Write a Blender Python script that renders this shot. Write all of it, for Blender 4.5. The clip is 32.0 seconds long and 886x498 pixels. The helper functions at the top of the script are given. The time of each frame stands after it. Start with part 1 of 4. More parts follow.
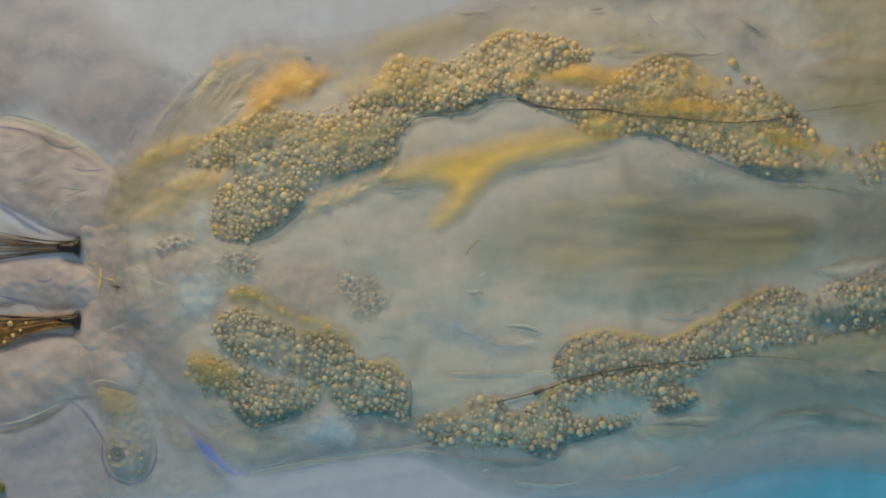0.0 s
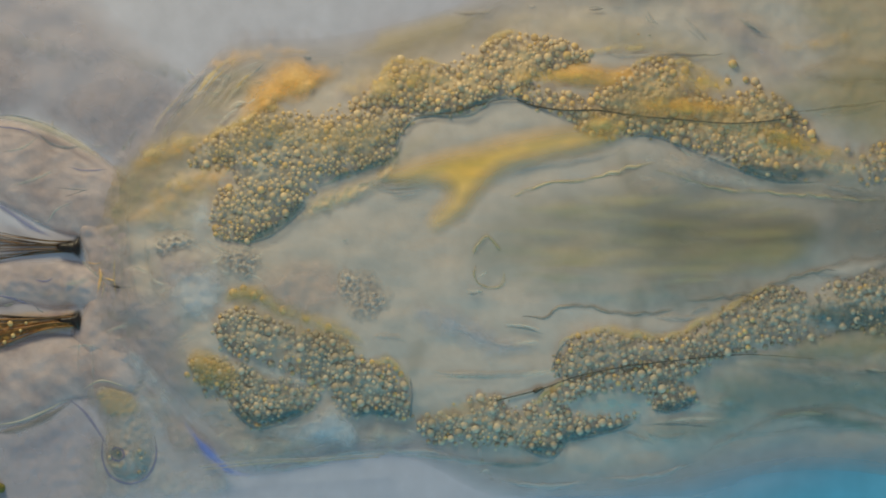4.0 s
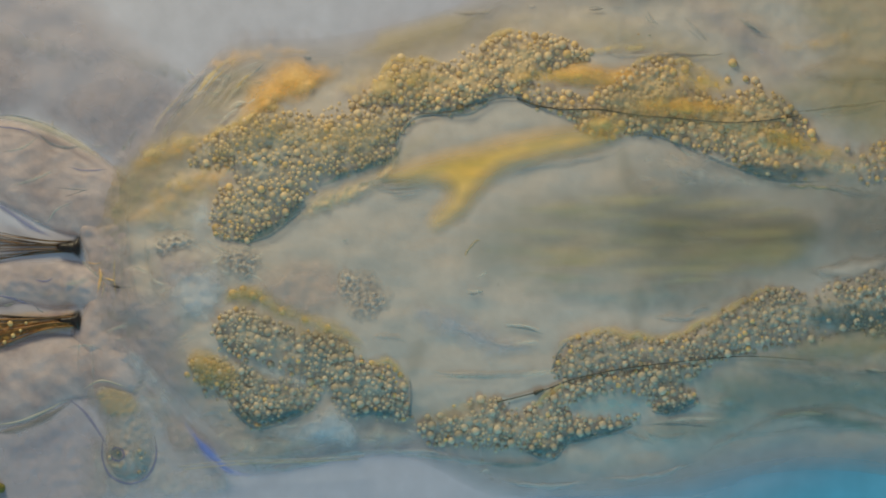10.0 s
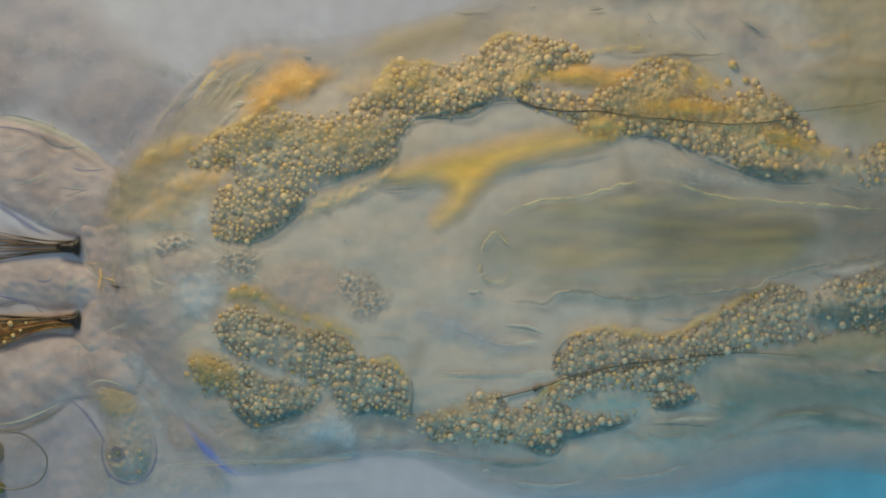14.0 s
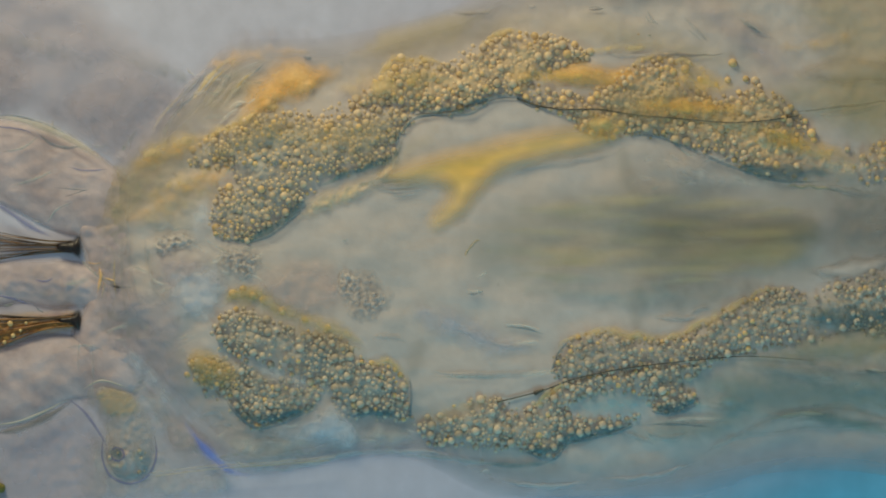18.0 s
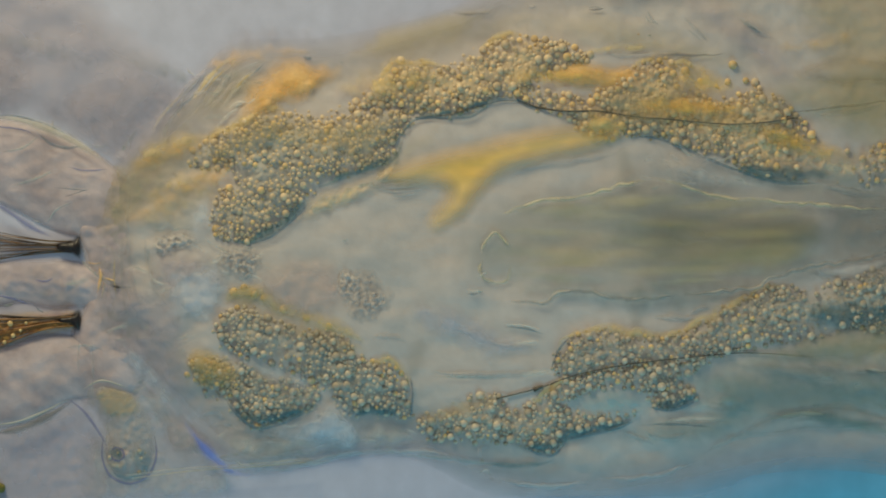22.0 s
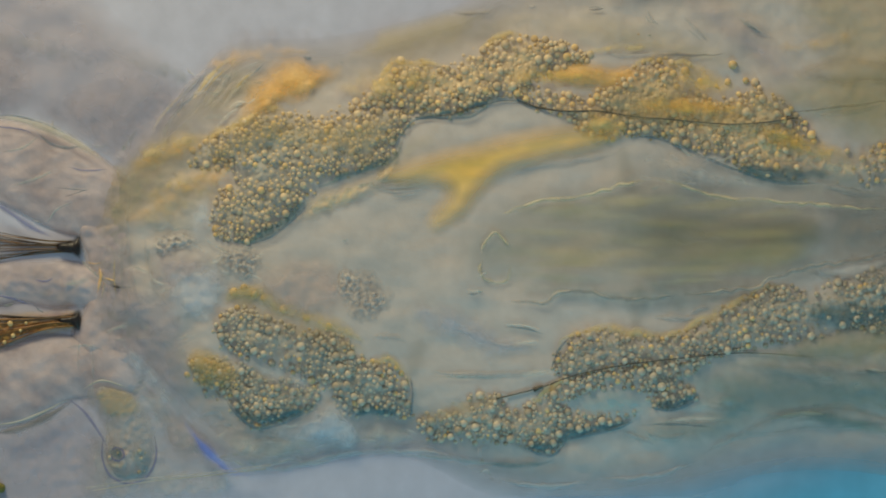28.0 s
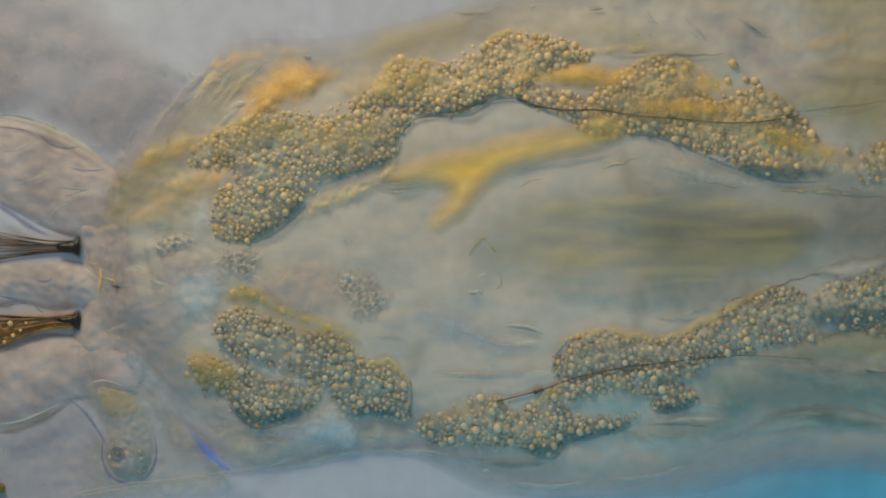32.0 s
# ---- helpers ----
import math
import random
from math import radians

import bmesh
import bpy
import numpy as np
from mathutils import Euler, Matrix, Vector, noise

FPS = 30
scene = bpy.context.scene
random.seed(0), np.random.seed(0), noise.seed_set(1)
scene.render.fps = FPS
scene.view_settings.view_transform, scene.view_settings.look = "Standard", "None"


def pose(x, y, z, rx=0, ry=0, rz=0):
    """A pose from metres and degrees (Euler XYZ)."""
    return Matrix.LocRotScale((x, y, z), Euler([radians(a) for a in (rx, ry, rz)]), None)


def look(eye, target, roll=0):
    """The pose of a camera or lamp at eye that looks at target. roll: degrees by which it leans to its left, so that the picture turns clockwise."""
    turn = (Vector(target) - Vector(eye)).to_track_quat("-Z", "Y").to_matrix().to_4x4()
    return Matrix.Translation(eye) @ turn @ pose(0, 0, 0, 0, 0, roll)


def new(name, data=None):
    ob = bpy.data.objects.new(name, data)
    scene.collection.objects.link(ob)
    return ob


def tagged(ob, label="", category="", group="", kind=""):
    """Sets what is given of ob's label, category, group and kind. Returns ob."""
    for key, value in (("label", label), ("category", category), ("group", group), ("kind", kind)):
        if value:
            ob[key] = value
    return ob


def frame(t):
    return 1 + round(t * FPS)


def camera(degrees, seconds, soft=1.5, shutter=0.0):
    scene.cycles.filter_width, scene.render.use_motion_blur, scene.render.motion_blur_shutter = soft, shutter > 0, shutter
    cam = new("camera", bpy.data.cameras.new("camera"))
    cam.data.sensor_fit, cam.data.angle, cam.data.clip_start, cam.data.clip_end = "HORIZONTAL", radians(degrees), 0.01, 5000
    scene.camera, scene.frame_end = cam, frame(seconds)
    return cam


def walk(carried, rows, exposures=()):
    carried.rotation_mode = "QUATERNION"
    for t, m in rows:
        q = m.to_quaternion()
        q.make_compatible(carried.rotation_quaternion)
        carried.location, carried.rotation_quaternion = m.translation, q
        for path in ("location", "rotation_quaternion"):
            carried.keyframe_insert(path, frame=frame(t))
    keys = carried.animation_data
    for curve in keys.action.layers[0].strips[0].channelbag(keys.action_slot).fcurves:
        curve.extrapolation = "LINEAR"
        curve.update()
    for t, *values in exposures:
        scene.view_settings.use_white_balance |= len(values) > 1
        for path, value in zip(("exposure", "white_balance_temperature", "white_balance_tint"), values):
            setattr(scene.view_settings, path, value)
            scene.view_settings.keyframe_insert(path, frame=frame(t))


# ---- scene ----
# The field of view is built enlarged: one metre stands for about a third of a millimetre.
cam = camera(20, 32.0, soft=1.88)
EYE = 0.784 / math.tan(radians(10))
walk(cam, [(0, pose(0, 0, EYE)), (32, pose(0, 0, EYE))])

# ---------------------------------------------------------------- light, with two added lamps
world = bpy.data.worlds.new("world")
scene.world = world
world.use_nodes = True
world.node_tree.nodes["Background"].inputs[0].default_value = (0.88, 0.94, 1.0, 1)
world.node_tree.nodes["Background"].inputs[1].default_value = 0.25


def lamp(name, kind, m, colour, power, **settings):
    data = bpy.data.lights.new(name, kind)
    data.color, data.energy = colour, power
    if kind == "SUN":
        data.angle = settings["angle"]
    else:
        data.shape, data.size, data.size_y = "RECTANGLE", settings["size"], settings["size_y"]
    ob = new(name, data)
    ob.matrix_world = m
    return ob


# two lamps added to colour the relief: warm and oblique from the upper side, blue from the lower corner
lamp("warm_added_lamp", "AREA", look((-1.3, 2.7, 1.4), (0, 0, 0)), (0.955, 0.82, 0.53), 86.0, size=0.9, size_y=0.9)
lamp("blue_added_lamp", "AREA", look((0.7, -2.5, 1.1), (0.0, -0.2, 0)), (0.12, 0.60, 0.775), 33.0, size=0.9, size_y=0.9)
scene.view_settings.exposure = 0.0
scene.cycles.transparent_max_bounces = 24


# ---------------------------------------------------------------- materials
def material(name, colour, second=None, rough=0.5, scale=12.0, fine=90.0, bump=0.15, alpha=1.0, spread=0.0, spec=0.35, depth=0.004, stretch=(1, 1, 1), fade=False, patchy=0.0):
    """Mottled surface: two colours mixed by a coarse noise, a fine noise in tone and relief."""
    mat = bpy.data.materials.new(name)
    mat.use_nodes = True
    nodes, links = mat.node_tree.nodes, mat.node_tree.links
    bsdf = nodes["Principled BSDF"]
    place = nodes.new("ShaderNodeTexCoord")
    mapping = nodes.new("ShaderNodeMapping")
    mapping.inputs["Scale"].default_value = stretch
    links.new(place.outputs["Object"], mapping.inputs["Vector"])
    coarse, grain = nodes.new("ShaderNodeTexNoise"), nodes.new("ShaderNodeTexNoise")
    for node, size, detail in ((coarse, scale, 4), (grain, fine, 3)):
        node.inputs["Scale"].default_value, node.inputs["Detail"].default_value = size, detail
        links.new(mapping.outputs[0], node.inputs["Vector"])
    ramp = nodes.new("ShaderNodeValToRGB")
    ramp.color_ramp.elements[0].position, ramp.color_ramp.elements[1].position = 0.32, 0.68
    ramp.color_ramp.elements[0].color = (*colour, 1)
    ramp.color_ramp.elements[1].color = (*(second or [c * 1.15 for c in colour]), 1)
    links.new(coarse.outputs["Fac"], ramp.inputs["Fac"])
    tone = nodes.new("ShaderNodeMapRange")
    tone.inputs["To Min"].default_value, tone.inputs["To Max"].default_value = 0.86, 1.14
    links.new(grain.outputs["Fac"], tone.inputs["Value"])
    hsv = nodes.new("ShaderNodeHueSaturation")
    links.new(ramp.outputs["Color"], hsv.inputs["Color"])
    if spread:
        info, own = nodes.new("ShaderNodeObjectInfo"), nodes.new("ShaderNodeMapRange")
        own.inputs["To Min"].default_value, own.inputs["To Max"].default_value = 1 - spread, 1 + spread
        links.new(info.outputs["Random"], own.inputs["Value"])
        both = nodes.new("ShaderNodeMath")
        both.operation = "MULTIPLY"
        links.new(own.outputs[0], both.inputs[0])
        links.new(tone.outputs[0], both.inputs[1])
        links.new(both.outputs[0], hsv.inputs["Value"])
    else:
        links.new(tone.outputs[0], hsv.inputs["Value"])
    links.new(hsv.outputs["Color"], bsdf.inputs["Base Color"])
    relief = nodes.new("ShaderNodeBump")
    relief.inputs["Strength"].default_value, relief.inputs["Distance"].default_value = bump, depth
    links.new(grain.outputs["Fac"], relief.inputs["Height"])
    links.new(relief.outputs[0], bsdf.inputs["Normal"])
    bsdf.inputs["Roughness"].default_value = rough
    bsdf.inputs["Specular IOR Level"].default_value = spec
    bsdf.inputs["Alpha"].default_value = alpha
    if fade:
        thin, clear = nodes.new("ShaderNodeAttribute"), nodes.new("ShaderNodeMath")
        thin.attribute_name, clear.operation = "thickness", "MULTIPLY"
        clear.inputs[1].default_value = alpha
        ragged, patch = nodes.new("ShaderNodeMath"), nodes.new("ShaderNodeMapRange")
        ragged.operation = "MULTIPLY"
        patch.inputs["From Min"].default_value, patch.inputs["From Max"].default_value = 0.35, 0.62
        patch.inputs["To Min"].default_value = 1 - patchy
        links.new(coarse.outputs["Fac"], patch.inputs["Value"])
        links.new(thin.outputs["Fac"], ragged.inputs[0])
        links.new(patch.outputs[0], ragged.inputs[1])
        links.new(ragged.outputs[0], clear.inputs[0])
        links.new(clear.outputs[0], bsdf.inputs["Alpha"])
    return mat


SLIDE = material("slide_glass", (0.49, 0.50, 0.59), (0.53, 0.54, 0.63), rough=0.7, scale=3, fine=25, bump=0.03)
# tint that stands in for the bluer light at the slide's lower right
BLUE_TINT = material("blue_light_tint", (0.10, 0.435, 0.645), (0.15, 0.485, 0.685), rough=0.6, scale=3, fine=25, bump=0.03, alpha=0.9, fade=True)
SKIN = material("larva_skin", (0.502, 0.464, 0.422), (0.556, 0.514, 0.47), rough=0.7, scale=5, fine=40, bump=0.16, depth=0.006, fade=True, spec=0.2)
PALE = material("pale_tissue", (0.50, 0.49, 0.47), (0.57, 0.56, 0.54), rough=0.6, scale=15, fine=70, bump=0.3, alpha=0.55, fade=True, patchy=0.5)
AMBER = material("amber_muscle", (0.98, 0.62, 0.12), (0.88, 0.61, 0.22), rough=0.6, scale=14, fine=60, bump=0.2, alpha=0.94, fade=True, patchy=0.2, stretch=(0.35, 1, 1))
ORANGE = material("orange_tissue_and_light", (0.98, 0.54, 0.09), (0.86, 0.57, 0.24), rough=0.55, scale=24, fine=60, bump=0.4, alpha=0.84, depth=0.008, fade=True, patchy=0.5)
LOBE = material("fat_tissue", (0.50, 0.505, 0.44), (0.62, 0.59, 0.48), rough=0.55, scale=18, fine=90, bump=0.4, depth=0.006, alpha=0.68, fade=True, patchy=0.35)
WARM_LOBE = material("warm_fat_tissue", (0.71, 0.58, 0.40), (0.86, 0.67, 0.38), rough=0.55, scale=16, fine=90, bump=0.4, depth=0.006, alpha=0.74, fade=True, patchy=0.35)
DROP = material("oil_droplet", (0.48, 0.43, 0.33), (0.65, 0.57, 0.425), rough=0.4, scale=30, fine=120, bump=0.03, spread=0.24, spec=0.22, alpha=0.84)
WARM_DROP = material("warm_oil_droplet", (0.64, 0.52, 0.34), (0.82, 0.65, 0.40), rough=0.4, scale=30, fine=120, bump=0.03, spread=0.24, spec=0.22, alpha=0.74)
GOLD = material("amber_droplet", (0.86, 0.60, 0.25), (0.80, 0.61, 0.32), rough=0.4, scale=30, fine=120, bump=0.03, spread=0.2, spec=0.22, alpha=0.74)
GUT = material("gut_content", (0.27, 0.26, 0.15), (0.36, 0.34, 0.22), rough=0.7, scale=9, fine=50, bump=0.15, alpha=0.44, stretch=(0.25, 1, 1), fade=True, patchy=0.4)
STRIPE = material("gut_fold", (0.62, 0.50, 0.17), (0.52, 0.46, 0.24), rough=0.7, scale=7, fine=50, bump=0.1, alpha=0.44, stretch=(0.2, 1, 1), fade=True, patchy=0.6)
DARK = material("dark_membrane_and_shade", (0.03, 0.12, 0.19), (0.12, 0.19, 0.22), rough=0.5, scale=30, fine=120, bump=0.2, alpha=0.75, fade=True, patchy=0.5)
TRACHEA = material("trachea", (0.05, 0.05, 0.045), (0.16, 0.13, 0.08), rough=0.4, scale=18, fine=140, bump=0.2)
# yellowish, with the upper wall's highlight in the colour
WALL = material("heart_wall", (0.56, 0.49, 0.29), (0.66, 0.59, 0.38), rough=0.5, scale=45, fine=160, bump=0.5, alpha=0.7, fade=True, patchy=0.7)
BLACK = material("black_chitin", (0.012, 0.010, 0.010), (0.03, 0.024, 0.02), rough=0.4, scale=60, fine=200, bump=0.3, fade=True)
BRISTLE = material("brown_bristle", (0.07, 0.05, 0.035), (0.15, 0.10, 0.06), rough=0.4, scale=40, fine=200, bump=0.1, fade=True)
HONEY = material("honey_bristle", (0.17, 0.075, 0.02), (0.34, 0.18, 0.05), rough=0.4, scale=40, fine=200, bump=0.2, fade=True)
BLUE = material("navy_cuticle", (0.09, 0.11, 0.26), (0.16, 0.18, 0.34), rough=0.4, scale=30, fine=120, bump=0.1, alpha=0.7, fade=True)
CLEAR = material("clear_sheath", (0.55, 0.55, 0.55), (0.60, 0.60, 0.58), rough=0.35, scale=20, fine=80, bump=0.1, alpha=0.14, fade=True)
RIM = material("sheath_rim", (0.17, 0.165, 0.16), (0.27, 0.255, 0.24), rough=0.4, scale=30, fine=90, bump=0.1, alpha=0.85, fade=True)
BROWN = material("brown_casing", (0.085, 0.06, 0.03), (0.19, 0.15, 0.095), rough=0.6, scale=16, fine=60, bump=0.6, depth=0.01, alpha=0.93, fade=True, patchy=0.2)
GREY = material("grey_debris", (0.27, 0.28, 0.29), (0.36, 0.37, 0.38), rough=0.6, scale=25, fine=80, bump=0.3, alpha=0.6, fade=True, patchy=0.3)
BLUISH = material("bluish_membrane", (0.64, 0.71, 0.78), (0.76, 0.80, 0.84), rough=0.55, scale=20, fine=70, bump=0.4, alpha=0.54, fade=True, patchy=0.2)
PINK = material("pinkish_tissue", (0.64, 0.47, 0.42), (0.62, 0.52, 0.47), rough=0.6, scale=9, fine=50, bump=0.2, alpha=0.5, fade=True)
TEAL = material("teal_tissue", (0.24, 0.34, 0.34), (0.36, 0.44, 0.42), rough=0.6, scale=18, fine=70, bump=0.4, alpha=0.5, fade=True, patchy=0.7)
OCHRE = material("ochre_tissue", (0.46, 0.36, 0.14), (0.43, 0.38, 0.22), rough=0.6, scale=40, fine=110, bump=0.7, alpha=0.48, depth=0.007, fade=True, patchy=0.6)
MAUVE = material("mauve_tissue", (0.46, 0.41, 0.44), (0.535, 0.485, 0.515), rough=0.6, scale=8, fine=45, bump=0.3, alpha=0.5, depth=0.008, fade=True, patchy=0.3)
AZURE = material("azure_cuticle", (0.10, 0.20, 0.70), (0.18, 0.30, 0.75), rough=0.4, scale=30, fine=120, bump=0.1, alpha=0.74, fade=True)
LILAC = material("lilac_membrane", (0.52, 0.55, 0.64), (0.58, 0.60, 0.68), rough=0.6, scale=14, fine=60, bump=0.2, alpha=0.52, fade=True, patchy=0.2)
FAINT = material("faint_crease", (0.30, 0.31, 0.27), (0.38, 0.38, 0.33), rough=0.6, scale=20, fine=80, bump=0.2, alpha=0.22, fade=True, patchy=0.4)
CRUMPLE = material("crumpled_tissue", (0.56, 0.53, 0.49), (0.63, 0.60, 0.555), rough=0.6, scale=24, fine=70, bump=0.35, alpha=0.6, depth=0.007, fade=True, patchy=0.5)
OLIVE = material("olive_gut", (0.37, 0.335, 0.17), (0.43, 0.395, 0.235), rough=0.7, scale=8, fine=50, bump=0.1, alpha=0.4, stretch=(0.2, 1, 1), fade=True, patchy=0.4)
SLATE = material("slate_tissue_and_dimming", (0.11, 0.245, 0.24), (0.19, 0.305, 0.29), rough=0.6, scale=7, fine=50, bump=0.2, alpha=0.58, fade=True, patchy=0.35, stretch=(0.4, 1, 1))
CREAM = material("cream_tissue", (0.70, 0.66, 0.55), (0.78, 0.74, 0.65), rough=0.55, scale=26, fine=80, bump=0.4, alpha=0.55, fade=True, patchy=0.4)
AQUA = material("aqua_membrane", (0.16, 0.42, 0.47), (0.24, 0.48, 0.52), rough=0.5, scale=14, fine=70, bump=0.2, alpha=0.62, fade=True, patchy=0.2)
STRAW = material("straw_strand", (0.50, 0.46, 0.34), (0.60, 0.56, 0.44), rough=0.45, scale=30, fine=120, bump=0.1, alpha=0.65, fade=True)
TAN = material("tan_tissue", (0.53, 0.445, 0.445), (0.605, 0.52, 0.515), rough=0.6, scale=11, fine=55, bump=0.35, alpha=0.85, depth=0.007, fade=True, patchy=0.35)
DUSK = material("dense_tissue_and_dimming", (0.27, 0.275, 0.25), (0.34, 0.34, 0.31), rough=0.6, scale=10, fine=60, bump=0.25, alpha=0.5, fade=True, patchy=0.3, stretch=(0.4, 1, 1))
# the same wall for the lower side, its shade painted into the colour
SHADED_WALL = material("shaded_heart_wall", (0.15, 0.15, 0.14), (0.48, 0.46, 0.40), rough=0.5, scale=24, fine=160, bump=0.5, alpha=0.75, fade=True, patchy=0.5)
DIM = material("dim_flake", (0.22, 0.22, 0.22), (0.28, 0.28, 0.28), rough=0.7, scale=12, fine=60, bump=0.1, alpha=0.26, fade=True, patchy=0.4)
VEIL = material("yellow_veil", (0.58, 0.47, 0.20), (0.52, 0.45, 0.26), rough=0.6, scale=7, fine=50, bump=0.3, alpha=0.48, depth=0.007, fade=True, patchy=0.5, stretch=(0.5, 1, 1))
DEEP = material("teal_shade_and_cells", (0.05, 0.15, 0.17), (0.12, 0.22, 0.23), rough=0.5, scale=26, fine=100, bump=0.5, alpha=0.74, depth=0.006, fade=True, patchy=0.5)
GILT = material("amber_tissue_and_light", (0.82, 0.58, 0.16), (0.66, 0.54, 0.28), rough=0.55, scale=34, fine=90, bump=0.5, alpha=0.66, fade=True, patchy=0.85)
RUSSET = material("russet_web", (0.34, 0.13, 0.04), (0.60, 0.38, 0.08), rough=0.5, scale=26, fine=90, bump=0.5, alpha=0.95, fade=True, patchy=0.4, stretch=(0.5, 1, 1))
HAIR = material("pale_hair", (0.44, 0.42, 0.36), (0.52, 0.50, 0.44), rough=0.4, scale=30, fine=120, bump=0.1, alpha=0.24)
ALGAE = material("olive_algae", (0.10, 0.10, 0.03), (0.34, 0.30, 0.06), rough=0.5, scale=60, fine=150, bump=0.6)

# ---------------------------------------------------------------- plan and shapes
# The plan is the camera's view: points of a thousandth of a metre on the slide, u to the right and v downwards, from
# the view's upper left corner. Things are placed to fit that view.


def at(u, v, z):
    """World place of the plan's u, v at the height z, along the view from above."""
    k = (EYE - z) / EYE
    return ((u - 784) / 1000 * k, (441 - v) / 1000 * k, z)


def inside_depth(poly, u, v):
    """How deep u, v lie inside the outline (negative outside), in plan units."""
    u, v = np.asarray(u, float), np.asarray(v, float)
    best, odd = np.full(u.shape, 1e18), np.zeros(u.shape, bool)
    for (a, b), (c, d) in zip(poly, poly[1:] + poly[:1]):
        ex, ey = c - a, d - b
        s = np.clip(((u - a) * ex + (v - b) * ey) / (ex * ex + ey * ey), 0, 1)
        best = np.minimum(best, (u - a - s * ex) ** 2 + (v - b - s * ey) ** 2)
        if d != b:
            odd ^= ((b > v) != (d > v)) & (u < (c - a) * (v - b) / (d - b) + a)
    return np.sqrt(best) * np.where(odd, 1, -1)


def wave(u, v, size, seed):
    """A smooth field of hills between -1 and 1, about size wide."""
    rng = np.random.RandomState(seed)
    total = 0
    for k in range(13):
        a, f, p = rng.uniform(0, 2 * np.pi), 2 * np.pi / size * rng.uniform(0.6, 1.7), rng.uniform(0, 6.28)
        total = total + np.sin((u * np.cos(a) + v * np.sin(a)) * f + p + 1.3 * np.sin((u * np.sin(a) - v * np.cos(a)) * f * 0.6))
    return total / 5.2


def curve(points, step=6.0, closed=False):
    """A smooth line through the points, as an array."""
    p = [np.array(q, float) for q in points]
    ring = p[-1:] + p + p[:2] if closed else [2 * p[0] - p[1]] + p + [2 * p[-1] - p[-2]]
    out = []
    for a, b, c, d in zip(ring, ring[1:], ring[2:], ring[3:]):
        n = max(2, int(np.linalg.norm(c - b) / step))
        for t in np.arange(n) / n:
            out.append(0.5 * (2 * b + (c - a) * t + (2 * a - 5 * b + 4 * c - d) * t * t + (3 * b - a - 3 * c + d) * t ** 3))
    if not closed:
        out.append(p[-1])
    return np.array(out)


def mesh_object(name, verts, faces, mat, parent=None, label="", thickness=None):
    me = bpy.data.meshes.new(name)
    me.from_pydata([tuple(map(float, q)) for q in verts], [], faces)
    me.materials.append(mat)
    me.polygons.foreach_set("use_smooth", [True] * len(me.polygons))
    layer = me.attributes.new("thickness", "FLOAT", "POINT")
    layer.data.foreach_set("value", np.ones(len(verts), np.float32) if thickness is None else np.asarray(thickness, np.float32))
    me.update()
    ob = new(name, me)
    ob.parent = parent
    return tagged(ob, label)


def strip(name, points, width, height, mat, parent, ground, label="", jag=0.0, seed=1, taper=0.5, bow=2.0, blunt=False):
    """A soft ridge laid along a line on the ground() beneath it."""
    line = curve(points, 5.0)
    rng = np.random.RandomState(seed)
    if jag:
        line = line + jag * np.interp(np.arange(len(line)), np.arange(0, len(line) + 3, 3), rng.uniform(-1, 1, len(np.arange(0, len(line) + 3, 3))))[:, None] * np.array([0.4, 1.0])
    way = np.gradient(line, axis=0)
    way /= np.linalg.norm(way, axis=1)[:, None]
    side = np.stack([-way[:, 1], way[:, 0]], 1)
    t = np.linspace(0, 1, len(line))
    ends = np.minimum(t, (1 - t) * 2.5) if blunt else np.minimum(t, 1 - t)
    swell = np.clip(ends / taper, 0.0, 1) ** 0.6
    swell = np.maximum(swell, 0.3) * (1 + 0.15 * np.sin(t * 17 + seed))
    n, verts, faces, thick = 11, [], [], []
    s = np.linspace(-1, 1, n)
    for k in range(n):
        q = line + side * (s[k] * width / 2 * swell)[:, None]
        z = ground(q[:, 0], q[:, 1]) + 0.0008 + height * swell * np.cos(np.pi * s[k] / 2) ** bow
        thick.append(np.cos(np.pi * s[k] / 2) ** 1.6 * np.clip(ends / (0.6 * taper), 0, 1))
        verts.append(np.array([at(a, b, c) for (a, b), c in zip(q, z)]))
    verts = np.concatenate(verts)
    m = len(line)
    for k in range(n - 1):
        for i in range(m - 1):
            faces.append((k * m + i, k * m + i + 1, (k + 1) * m + i + 1, (k + 1) * m + i))
    return mesh_object(name, verts, faces, mat, parent, label, np.concatenate(thick))


def tube(name, points, radius, mat, parent, height, label="", thin=1.0, sides=8, closed=False):
    """A round strand along a line; height: a number or a function of the plan."""
    line = curve(points, 6.0, closed)
    way = np.roll(line, -1, 0) - np.roll(line, 1, 0) if closed else np.gradient(line, axis=0)
    way /= np.linalg.norm(way, axis=1)[:, None]
    side = np.stack([-way[:, 1], way[:, 0]], 1)
    z = height(line[:, 0], line[:, 1]) if callable(height) else np.full(len(line), height)
    r = radius * np.linspace(1, thin, len(line))
    verts, faces, m = [], [], len(line)
    for k in range(sides):
        a = 2 * np.pi * k / sides
        q = line + side * (np.cos(a) * r)[:, None]
        verts += [at(*p, h) for p, h in zip(q, z + np.sin(a) * r / 1000)]
    for k in range(sides):
        j = (k + 1) % sides
        for i in range(m if closed else m - 1):
            faces.append((k * m + i, k * m + (i + 1) % m, j * m + (i + 1) % m, j * m + i))
    if not closed:
        faces += [tuple(k * m for k in range(sides))[::-1], tuple(k * m + m - 1 for k in range(sides))]
    return mesh_object(name, verts, faces, mat, parent, label)


